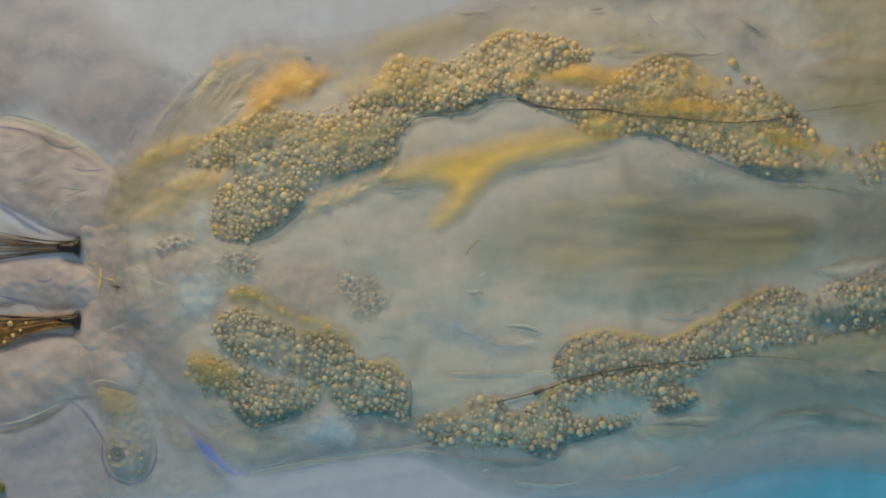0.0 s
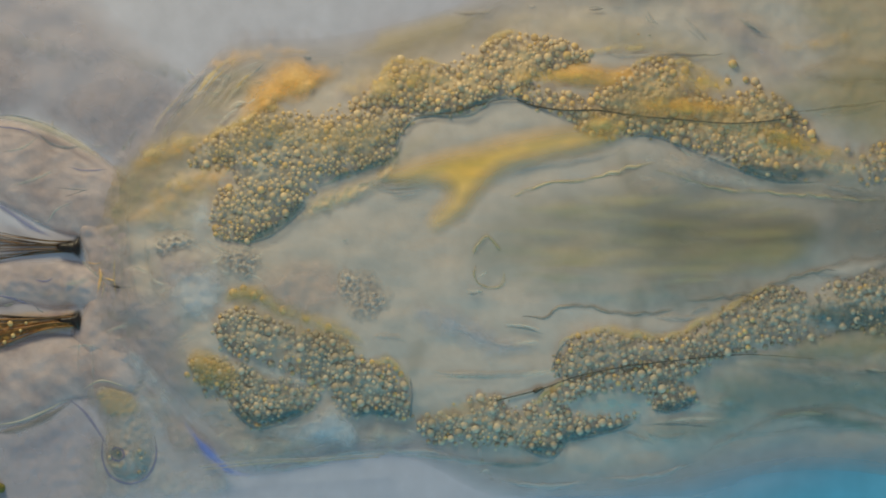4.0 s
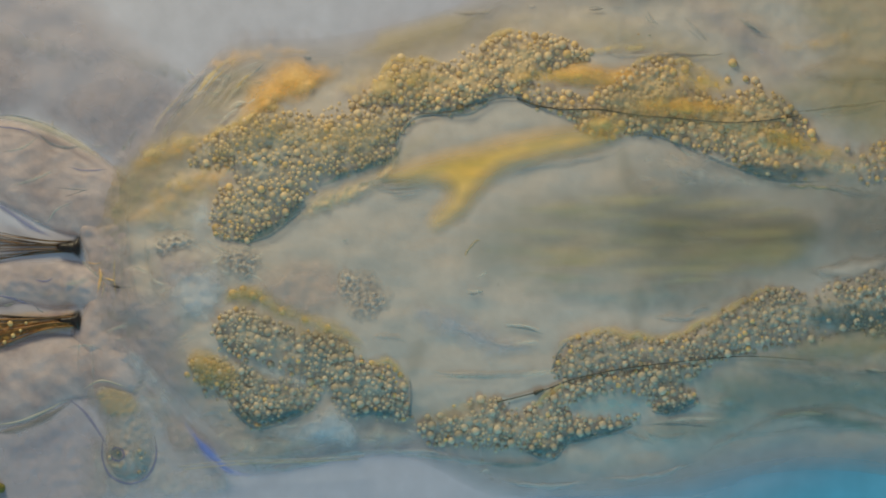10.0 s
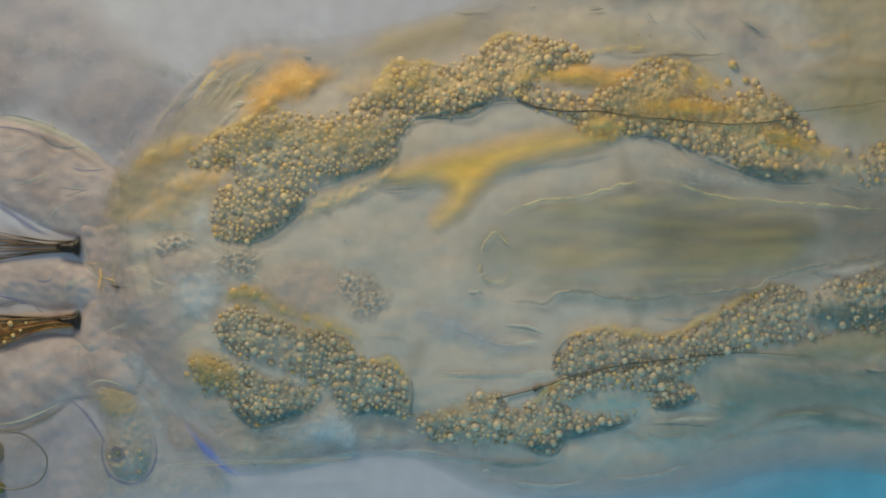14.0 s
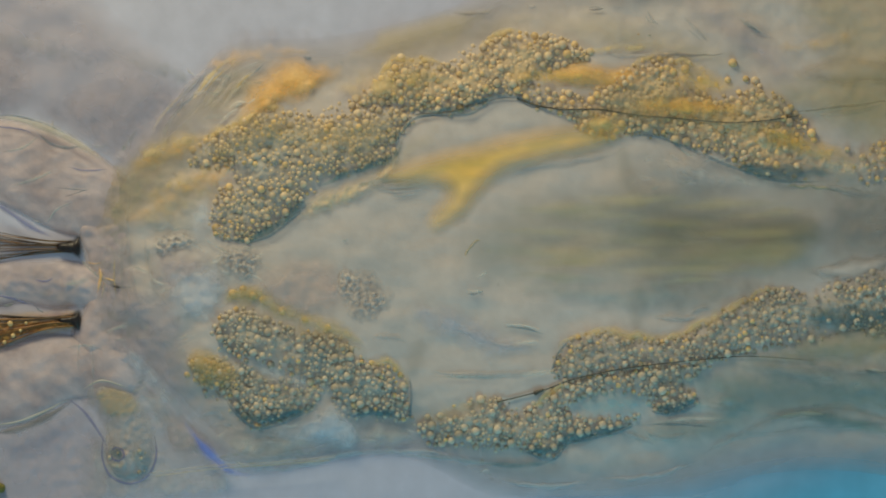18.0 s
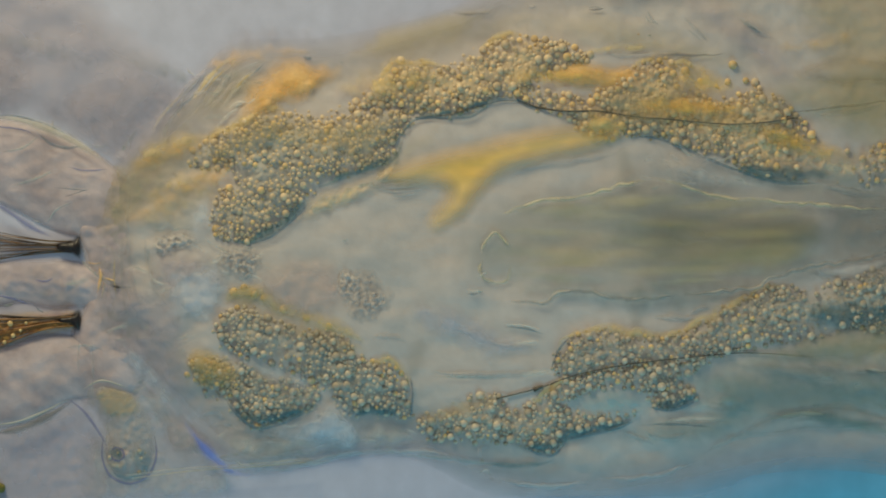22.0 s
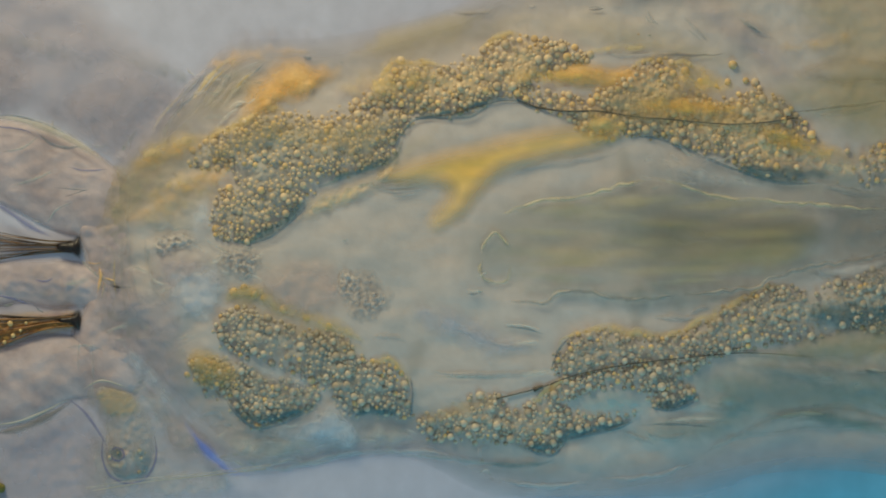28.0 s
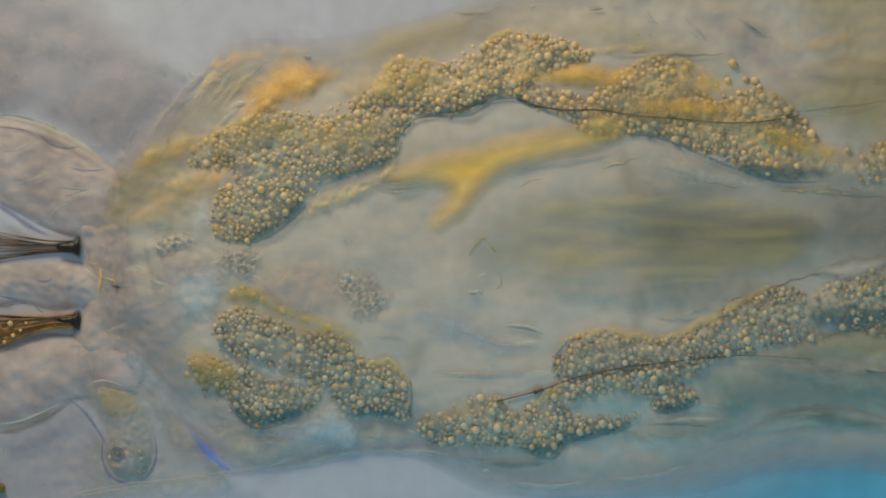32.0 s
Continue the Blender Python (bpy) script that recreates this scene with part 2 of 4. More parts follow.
def pillow(name, outline, mat, parent, ground, height, rim, label="", rough=0.0, grain=18, seed=3, step=4.0, sink=0.004, soft=0.0, ragged=0.0, lumps=0.0):
    """A body with a domed top and a rounded rim inside an outline, resting on ground(). Returns the object and its top()."""
    poly = [tuple(q) for q in curve(outline, 14, True)]

    def deep(u, v):
        d = inside_depth(poly, u, v)
        return d + ragged * (wave(u, v, 46, seed + 1) + 0.6 * wave(u, v, 19, seed + 2)) if ragged else d

    def top(u, v):
        d = deep(u, v)
        s = np.clip(d / rim, 0, 1)
        lift = height * (1 - (1 - s) ** 2)
        return ground(u, v) + lift * (1 + rough * wave(u, v, grain, seed) + lumps * wave(u, v, 13, seed + 5)) - sink * np.clip(1 - d / 3.0, 0, 2)

    us, vs = [q[0] for q in poly], [q[1] for q in poly]
    gu, gv = np.meshgrid(np.arange(min(us) - 2 * step - ragged, max(us) + 2 * step + ragged, step), np.arange(min(vs) - 2 * step - ragged, max(vs) + 2 * step + ragged, step))
    keep = deep(gu, gv) > -1.5 * step
    z = top(gu, gv)
    number = np.cumsum(keep.ravel()).reshape(keep.shape) - 1
    verts = [at(*q) for q in zip(gu[keep], gv[keep], z[keep])]
    thick = np.clip((deep(gu[keep], gv[keep]) + 2) / soft, 0, 1) ** 1.3 if soft else None
    faces = []
    full = keep[:-1, :-1] & keep[1:, :-1] & keep[:-1, 1:] & keep[1:, 1:]
    for j, i in zip(*np.nonzero(full)):
        faces.append((number[j, i], number[j + 1, i], number[j + 1, i + 1], number[j, i + 1]))
    faces = [tuple(int(k) for k in f) for f in faces]
    return mesh_object(name, verts, faces, mat, parent, label, thick), top, poly


def ball_mesh(name, mat, detail=2):
    bm = bmesh.new()
    bmesh.ops.create_icosphere(bm, subdivisions=detail, radius=1.0)
    me = bpy.data.meshes.new(name)
    bm.to_mesh(me)
    bm.free()
    me.materials.append(mat)
    me.polygons.foreach_set("use_smooth", [True] * len(me.polygons))
    return me


def empty(name, label, category, **more):
    return tagged(new(name), label, category, **more)


# ---------------------------------------------------------------- stage
MAP_U, MAP_V = np.arange(-160, 2240, 4.0), np.arange(-160, 960, 4.0)


def charted(height):
    """The heights of a function of the plan, worked out once and then read between the lines of a chart."""
    z = height(*np.meshgrid(MAP_U, MAP_V))

    def read(u, v):
        a, b = np.clip((np.asarray(u, float) + 160) / 4, 0, len(MAP_U) - 1.001), np.clip((np.asarray(v, float) + 160) / 4, 0, len(MAP_V) - 1.001)
        i, j = a.astype(int), b.astype(int)
        f, g = a - i, b - j
        return (z[j, i] * (1 - f) + z[j, i + 1] * f) * (1 - g) + (z[j + 1, i] * (1 - f) + z[j + 1, i + 1] * f) * g

    return read


def flat(u, v):
    return np.zeros(np.shape(u))


def build_slide():
    bm = bmesh.new()
    bmesh.ops.create_cube(bm, size=1.0, matrix=Matrix.Translation((0, 0, -0.03)) @ Matrix.Diagonal((9, 7, 0.06, 1)))
    bmesh.ops.bevel(bm, geom=bm.edges[:], offset=0.01, segments=2, affect="EDGES")
    me = bpy.data.meshes.new("ground")
    bm.to_mesh(me)
    bm.free()
    me.materials.append(SLIDE)
    tagged(new("ground", me), "wet glass slide lit in pale grey and blue", "slide", kind="structure")


build_slide()


def build_blue_tint():
    """A blue sheet that puts the light's blue gradient into colour, thicker towards the slide's lower corner."""
    film, top, poly = pillow("water", [(-3000, 3500), (-3000, 1500), (-900, 1120), (200, 970), (500, 920), (900, 855), (1200, 778), (1400, 705), (1650, 660), (2400, 640), (4600, 600), (4600, 3500)], BLUE_TINT, None, flat, 0.002, 200, "", 0.0, 40, 2, 30.0, 0.0, soft=190)
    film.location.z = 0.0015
    tagged(film, "thin sheet with the light's blue gradient in its colour", "water", kind="structure")


build_blue_tint()

# ---------------------------------------------------------------- the larva's body
BODY = [(150, 420), (175, 330), (230, 265), (330, 165), (370, 110), (430, 72), (560, 68), (680, 48), (800, 14), (900, -40), (1100, -80), (1400, -90), (1750, -80),
        (2100, 60), (2150, 440), (2100, 860), (1800, 880), (1600, 858), (1500, 842), (1400, 842), (1310, 856), (1210, 880), (1060, 898), (930, 892),
        (840, 866), (730, 812), (620, 812), (480, 838), (425, 838), (370, 800), (300, 730), (230, 660), (165, 600), (148, 520)]
BODY_LINE = [tuple(q) for q in curve(BODY, 30, True)]


def skin_height(u, v):
    """Height of the body's upper side."""
    d = inside_depth(BODY_LINE, u, v)
    s = np.clip(d / 250, 0, 1)
    lift = 0.027 * (1 - (1 - s) ** 2) + 0.003 * np.clip(d / 20, -1, 1)
    soft = np.clip(d / 60, 0, 1)
    tail = np.clip((520 - u) / 200, 0, 1) + 0.6 * np.clip((np.abs(v - 430) - 230) / 80, 0, 1)
    return lift + soft * (0.0035 * wave(u, v, 210, 5) + 0.0009 * wave(u * 0.4, v, 55, 9) + tail * (0.0018 * wave(u, v, 75, 21) + 0.0012 * wave(u, v, 30, 22) + 0.0005 * wave(u, v, 17, 23)))


skin = charted(skin_height)


def build_body(larva):
    gu, gv = np.meshgrid(np.arange(130, 2170, 6.0), np.arange(-100, 880, 6.0))
    keep = inside_depth(BODY_LINE, gu, gv) > -9
    z = skin(gu, gv)
    number = np.cumsum(keep.ravel()).reshape(keep.shape) - 1
    verts = [at(*q) for q in zip(gu[keep], gv[keep], z[keep])]
    full = keep[:-1, :-1] & keep[1:, :-1] & keep[:-1, 1:] & keep[1:, 1:]
    faces = [tuple(int(k) for k in (number[j, i], number[j + 1, i], number[j + 1, i + 1], number[j, i + 1])) for j, i in zip(*np.nonzero(full))]
    mesh_object("body", verts, faces, SKIN, larva, "smooth grey translucent body wall", np.clip((inside_depth(BODY_LINE, gu[keep], gv[keep]) + 4) / 105, 0, 1) ** 0.85)


larva = empty("insect_larva", "translucent grey insect larva with amber fat lobes on a wet slide", "larva")
build_body(larva)

# ---------------------------------------------------------------- fat lobes with their droplets
LOBES = {
    "upper_tail": [(325, 285), (350, 250), (410, 222), (470, 190), (520, 200), (580, 203), (650, 192), (720, 195), (735, 210), (710, 238), (700, 265), (680, 290),
                   (640, 303), (590, 315), (550, 342), (530, 370), (500, 390), (470, 415), (425, 430), (385, 418), (368, 390), (378, 345), (410, 315), (400, 298), (355, 300)],
    "upper_middle": [(665, 140), (690, 110), (740, 105), (780, 112), (810, 100), (850, 78), (880, 60), (930, 55), (960, 62), (1000, 68), (1045, 85), (1040, 105), (1000, 120),
                     (960, 132), (945, 152), (905, 168), (875, 168), (850, 185), (815, 200), (775, 200), (735, 200), (700, 190), (640, 192), (575, 195), (625, 176)],
    "upper_head": [(890, 152), (960, 150), (1030, 165), (1065, 150), (1100, 125), (1150, 103), (1200, 106), (1245, 120), (1230, 150), (1270, 172), (1310, 165), (1325, 135), (1350, 150),
                   (1395, 178), (1410, 203), (1445, 228), (1460, 250), (1520, 262), (1590, 245), (1600, 310), (1500, 325), (1440, 318), (1380, 318), (1310, 298),
                   (1250, 270), (1190, 254), (1145, 238), (1110, 240), (1070, 248), (1030, 235), (1000, 212), (970, 196), (930, 180)],
    "lower_tail": [(375, 590), (390, 555), (420, 540), (450, 545), (490, 565), (545, 585), (600, 595), (630, 615), (645, 640), (685, 640), (718, 668), (726, 705), (722, 745), (690, 745),
                   (650, 735), (605, 742), (588, 715), (566, 690), (545, 682), (515, 668), (480, 650), (440, 638), (400, 626)],
    "lower_flank": [(330, 655), (342, 630), (370, 634), (410, 640), (440, 648), (475, 660), (520, 672), (568, 690), (562, 720), (525, 735), (460, 757), (425, 738), (400, 708), (360, 692)],
    "lower_middle": [(735, 752), (748, 738), (800, 722), (850, 700), (890, 705), (905, 725), (940, 720), (970, 695), (1010, 674), (1060, 661), (1110, 652), (1200, 642), (1265, 634), (1240, 665),
                     (1205, 680), (1240, 695), (1235, 715), (1190, 730), (1158, 728), (1148, 708), (1100, 696), (1055, 700), (1005, 722), (1040, 742), (1090, 738), (1130, 735), (1125, 750),
                     (1090, 765), (1040, 776), (1000, 786), (975, 814), (930, 798), (880, 797), (820, 792), (770, 787), (740, 770)],
    "lower_head": [(975, 660), (990, 625), (1010, 600), (1060, 588), (1120, 595), (1200, 597), (1240, 575), (1290, 548), (1340, 520), (1390, 508), (1440, 515), (1500, 495), (1600, 475),
                   (1610, 590), (1500, 592), (1440, 607), (1380, 614), (1300, 632), (1220, 650), (1120, 662), (1050, 672), (1000, 677)],
}
lobe_tops = {}
lobes = {}


def top_height(u, v):
    """Height of whatever lies uppermost: body wall or fat lobe."""
    z = skin(u, v)
    for top in lobe_tops.values():
        z = np.maximum(z, top(u, v))
    return z


# places in the plan where droplets are scarce, and where they are amber: u, v, half width, half height, strength
SCARCE = ((455, 302, 62, 20, 0.8), (590, 328, 75, 24, 0.85), (345, 275, 40, 30, 0.4), (1235, 140, 62, 34, 0.85), (1465, 290, 100, 80, 1.0), (1400, 300, 80, 22, 0.7), (1140, 145, 40, 22, 0.5),
          (500, 620, 62, 34, 0.65), (1455, 560, 60, 70, 0.8), (1150, 632, 50, 14, 0.4), (1065, 622, 60, 26, 0.5), (800, 722, 70, 22, 0.85), (1080, 716, 60, 22, 0.8), (1440, 235, 40, 30, 0.5), (480, 655, 60, 18, 0.6))
GILDED = ((1220, 195, 125, 36, 0.85), (1070, 225, 48, 36, 0.8), (1385, 240, 70, 32, 0.8), (490, 222, 66, 50, 0.55), (700, 150, 110, 42, 0.42), (368, 658, 52, 36, 0.85), (1180, 608, 70, 20, 0.35), (1330, 606, 40, 20, 0.4),
          (800, 718, 80, 26, 0.6), (1200, 115, 62, 22, 0.6), (420, 400, 60, 40, 0.25), (960, 80, 60, 30, 0.3), (600, 240, 90, 40, 0.3), (685, 655, 40, 16, 0.5))


def spotted(spots, u, v):
    """Strength of the soft spots at places of the plan."""
    best = np.zeros(np.shape(u))
    for a, b, ra, rb, strength in spots:
        best = np.maximum(best, strength * np.clip(1.6 * (1 - np.hypot((u - a) / ra, (v - b) / rb)), 0, 1))
    return best


def droplet_mass(lobe, kept, z, mat, label):
    base = np.array([q.co[:] for q in small_ball.vertices])
    tris = [tuple(p.vertices) for p in small_ball.polygons]
    verts, faces = [], []
    for (u, v, r), h in zip(kept, z):
        o = len(verts)
        verts += list(base * (r / 1000) * np.array([1, 1, 0.8]) + np.array(at(u, v, h + 0.0002 * r)))
        faces += [tuple(o + q for q in f) for f in tris]
    if faces:
        tagged(mesh_object("droplet_mass", verts, faces, mat, lobe, label), kind="stuff")


def fill_with_droplets(lobe, poly, top, seed, singles, gold, small, plain):
    """Packs oil droplets into a lobe: the largest as parts of their own, the rest in two joined meshes."""
    rng = np.random.RandomState(seed)
    us, vs = np.array([q[0] for q in poly]), np.array([q[1] for q in poly])
    n = 12000
    cu, cv = rng.uniform(us.min() - 8, us.max() + 8, n), rng.uniform(vs.min() - 8, vs.max() + 8, n)
    cr = np.where(rng.rand(n) < 0.04, rng.uniform(5.8, 8.2, n), rng.uniform(1.8, 5.4, n)) * small
    order = np.argsort(-cr * rng.uniform(0.25, 1.0, n))
    depth = inside_depth(poly, cu, cv)
    odds = rng.rand(n)
    sparse = np.maximum(spotted(SCARCE, cu, cv), 0.35 * (wave(cu, cv, 45, seed + 3) - 0.2).clip(0, 1))
    space = 0.76 + 0.42 * (wave(cu, cv, 52, seed) + 0.45).clip(0, 1) + 1.7 * spotted(SCARCE, cu, cv) ** 2
    kept = np.zeros((0, 3))
    for i in order:
        if depth[i] < cr[i] * 0.35 - 9 * odds[i] ** 4 or cu[i] > 1640 or odds[i] < max(sparse[i], (400 - cu[i]) / 260):
            continue
        if len(kept):
            gap = np.hypot(kept[:, 0] - cu[i], kept[:, 1] - cv[i]) - space[i] * (kept[:, 2] + cr[i])
            if gap.min() < 0:
                continue
        kept = np.vstack([kept, (cu[i], cv[i], cr[i])])
    kept = kept[np.argsort(-kept[:, 2])]
    z = top(kept[:, 0], kept[:, 1]) - kept[:, 2] / 1000 * rng.uniform(0.15, 1.0, len(kept))
    amber = rng.rand(len(kept)) < np.maximum(gold, spotted(GILDED, kept[:, 0], kept[:, 1]))
    for (u, v, r), h, warm in zip(kept[:singles], z, amber):
        ob = new("droplet", gold_ball if warm else plain)
        ob.parent = lobe
        ob.location, ob.scale = at(u, v, h + 0.0002 * r), (r / 1000, r / 1000, r / 1000 * 0.8)
    rest = np.arange(len(kept)) >= singles
    droplet_mass(lobe, kept[rest & ~amber], z[rest & ~amber], plain.materials[0], "crowd of small oil droplets")
    droplet_mass(lobe, kept[rest & amber], z[rest & amber], GOLD, "crowd of small amber droplets")


ball, warm_ball, gold_ball, small_ball = ball_mesh("droplet", DROP), ball_mesh("warm_droplet", WARM_DROP), ball_mesh("amber_droplet", GOLD), ball_mesh("small_droplet", DROP, 2)


def build_lobes():
    looks = {"upper_tail": (210, 0.08, 0.92), "upper_middle": (190, 0.16, 1.05), "upper_head": (260, 0.2, 1.05), "lower_tail": (190, 0.05, 1.0),
             "lower_flank": (80, 0.1, 0.85), "lower_middle": (190, 0.05, 1.0), "lower_head": (200, 0.08, 1.0)}
    for k, (key, outline) in enumerate(LOBES.items()):
        singles, gold, small = looks[key]
        lobe, top, poly = pillow("fat_lobe", outline, WARM_LOBE if key in ("upper_middle", "upper_head") else LOBE, larva, skin, 0.0085, 26, "lumpy olive fat lobe packed with oil droplets", 0.35, 26, k + 11, 3.0, 0.001, soft=44, ragged=4.5, lumps=0.2)
        lobe_tops[key], lobes[key] = charted(top), lobe
        top = lobe_tops[key]
        fill_with_droplets(lobe, poly, top, 40 + k, singles, gold, small, warm_ball if key.startswith("upper") else ball)


build_lobes()
relief = charted(top_height)


def softened(height):
    """The same heights with their steps smoothed away over about 40 units."""
    def smooth(u, v):
        z = height(u, v)
        for axis in (0, 1, 0, 1):
            z = np.mean([np.roll(z, k, axis) for k in range(-3, 4)], axis=0)
        return z

    return charted(smooth)


eased = softened(relief)


def build_lone_droplets():
    for u, v, r in ((412, 520, 8), (430, 512, 7), (448, 522, 9), (466, 530, 7), (500, 550, 8), (540, 566, 6), (580, 580, 6)):
        ob = new("droplet", gold_ball)
        ob.parent = lobes["lower_tail"]
        ob.location, ob.scale = at(u, v, float(relief(np.array([u]), np.array([v]))[0]) - 0.001), (r / 1000, r / 1000, r / 1200)
    for u, v, r in ((1297, 112, 8), (1288, 142, 6), (1320, 140, 6), (1436, 236, 8), (1308, 164, 5), (1268, 150, 4), (1255, 180, 5), (1425, 215, 5), (1238, 140, 5), (1400, 190, 5)):
        ob = new("droplet", gold_ball)
        ob.parent = lobes["upper_head"]
        ob.location, ob.scale = at(u, v, float(relief(np.array([u]), np.array([v]))[0])), (r / 1000, r / 1000, r / 1100)


build_lone_droplets()

# ---------------------------------------------------------------- muscles, gut and folds
def build_inside():
    pillow("muscle_band", [(660, 306), (760, 266), (850, 244), (950, 222), (1040, 216), (1110, 238), (1060, 272), (970, 292), (902, 312), (862, 346), (824, 390), (766, 418), (750, 384), (780, 345), (755, 336), (700, 336)], AMBER, larva, lambda u, v: skin(u, v) + 0.001, 0.007, 26,
           "broad forked amber muscle band", 0.12, 70, 4, 4.0, 0.0, soft=44)
    for points, width, height in (([(1380, 622), (1480, 612), (1620, 598)], 80, 0.008), ([(1280, 780), (1390, 748), (1500, 740), (1620, 752)], 60, 0.006), ([(1400, 130), (1500, 126), (1620, 130)], 70, 0.005),
                                  ([(1430, 480), (1500, 478), (1600, 455)], 50, 0.006)):
        strip("body_ridge", points, width, height * 0.5, SKIN, larva, lambda u, v: skin(u, v) + 0.0005, "soft ridge of the body wall", seed=int(width))
    # fibres whose orange lighting is put into their colour
    for points, width, height in (([(420, 215), (470, 165), (530, 140), (600, 130)], 60, 0.010), ([(215, 310), (290, 262), (380, 240)], 34, 0.008),
                                  ([(230, 360), (300, 335), (350, 310), (410, 295)], 30, 0.007), ([(600, 110), (700, 75), (800, 45), (880, 15)], 46, 0.006), ([(940, 140), (1010, 132), (1100, 138), (1180, 122)], 40, 0.008),
                                  ([(1110, 198), (1170, 186), (1250, 190), (1300, 200)], 30, 0.016),):
        strip("muscle_fibre", points, width * 1.7, height * 0.8, VEIL if points[0] == (600, 110) else GILT if points[0][0] < 300 else ORANGE, larva, skin, "muscle fibre with orange light in its colour", jag=3, seed=int(width))
    over = lambda u, v: skin(u, v) + 0.002
    gut = [pillow("gut", [(800, 420), (900, 340), (1020, 318), (1120, 306), (1220, 312), (1330, 330), (1450, 345), (1466, 420), (1450, 500), (1340, 520), (1200, 530), (1050, 532), (900, 524), (810, 490)], OLIVE, larva, over, 0.002, 60,
           "olive gut seen through the body", 0.2, 60, 61, 6.0, 0.0, soft=120)[0]]
    # also darkens this side by colour, where the light falls off
    pillow("gut_tissue", [(1060, 300), (1180, 262), (1300, 290), (1450, 315), (1680, 330), (1680, 510), (1500, 500), (1320, 540), (1180, 560), (1080, 520)], DUSK, larva, lambda u, v: skin(u, v) + 0.0012, 0.001, 60, "dense grey tissue round the gut with painted dimming", 0.2, 60, 64, 6.0, 0.0, soft=130)
    gut.append(pillow("gut_content", [(1060, 398), (1180, 376), (1300, 372), (1440, 374), (1456, 400), (1456, 436), (1400, 444), (1280, 424), (1160, 424)], GUT, larva, lambda u, v: skin(u, v) + 0.0045, 0.001, 40, "dark olive gut content", 0.2, 60, 62, 5.0, 0.0, soft=46)[0])
    gut.append(pillow("gut_content", [(1330, 392), (1400, 384), (1452, 384), (1458, 410), (1450, 436), (1400, 426), (1340, 410)], GUT, larva, lambda u, v: skin(u, v) + 0.006, 0.001, 30, "dark olive gut content", 0.2, 60, 63, 5.0, 0.0, soft=34)[0])
    rng = np.random.RandomState(71)
    for k, (v, start, end, width) in enumerate(((350, 1010, 1240, 26), (366, 900, 1130, 34), (386, 960, 1180, 18), (398, 1080, 1300, 22), (414, 860, 1100, 16), (430, 1000, 1330, 24), (446, 850, 1200, 34), (452, 1120, 1446, 46), (440, 1260, 1448, 30), (468, 900, 1130, 20),
                                                (482, 1060, 1380, 26), (492, 900, 1080, 22), (412, 1180, 1420, 20), (360, 1150, 1400, 24), (378, 1230, 1440, 16), (500, 1150, 1300, 14))):
        points = [(start + (end - start) * f, v + rng.uniform(-3, 3) + 4 * math.sin(3 * f + k)) for f in (0, 0.25, 0.5, 0.75, 1)]
        gut.append(strip("gut_fold", points, width * 1.7, 0.0008, (STRIPE, STRIPE, OLIVE)[k % 3], larva, lambda u, v: skin(u, v) + 0.007 + 0.0003 * k, "yellowish fold along the gut", seed=k, taper=0.9, blunt=end > 1400))
    # membrane lines; those on lower edges also carry the lobe's shade as colour
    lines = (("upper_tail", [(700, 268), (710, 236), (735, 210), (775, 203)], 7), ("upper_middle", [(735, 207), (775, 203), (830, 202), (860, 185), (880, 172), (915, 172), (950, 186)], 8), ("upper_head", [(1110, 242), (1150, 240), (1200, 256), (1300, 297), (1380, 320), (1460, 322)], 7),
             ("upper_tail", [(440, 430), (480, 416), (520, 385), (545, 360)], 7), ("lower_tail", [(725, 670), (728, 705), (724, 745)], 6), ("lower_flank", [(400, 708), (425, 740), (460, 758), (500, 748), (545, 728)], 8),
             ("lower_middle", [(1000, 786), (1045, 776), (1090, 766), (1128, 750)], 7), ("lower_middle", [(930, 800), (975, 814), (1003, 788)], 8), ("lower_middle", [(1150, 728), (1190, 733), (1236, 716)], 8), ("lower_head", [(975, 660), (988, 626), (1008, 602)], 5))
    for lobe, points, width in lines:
        strip("membrane", points, width * 1.3, 0.003, DARK, lobes[lobe], lambda u, v: np.maximum(relief(u, v), skin(u, v) + 0.004), "dark membrane along the fat tissue, edge shade in its colour", seed=int(width), taper=0.2)
    # teal strips that paint the shade on the lobes' sides away from the light
    shades = (("upper_head", [(1290, 288), (1350, 304), (1420, 306), (1480, 308)], 30), ("lower_flank", [(400, 715), (430, 735), (470, 745), (530, 728), (565, 715)], 22), ("lower_middle", [(900, 792), (960, 800), (1010, 780), (1080, 762), (1128, 748)], 24), ("lower_middle", [(1150, 722), (1195, 724), (1240, 706)], 22),
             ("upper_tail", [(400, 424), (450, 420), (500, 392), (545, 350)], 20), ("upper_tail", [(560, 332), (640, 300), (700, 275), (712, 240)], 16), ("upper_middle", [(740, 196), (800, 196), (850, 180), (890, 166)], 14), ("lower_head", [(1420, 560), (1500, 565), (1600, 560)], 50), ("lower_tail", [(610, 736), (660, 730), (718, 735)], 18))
    for lobe, points, width in shades:
        strip("lobe_shade", points, width * 1.15, 0.002, DEEP, lobes[lobe], lambda u, v: np.maximum(relief(u, v), skin(u, v) + 0.002), "strip of painted teal shade along the lobe", jag=3, seed=int(width), taper=0.3)
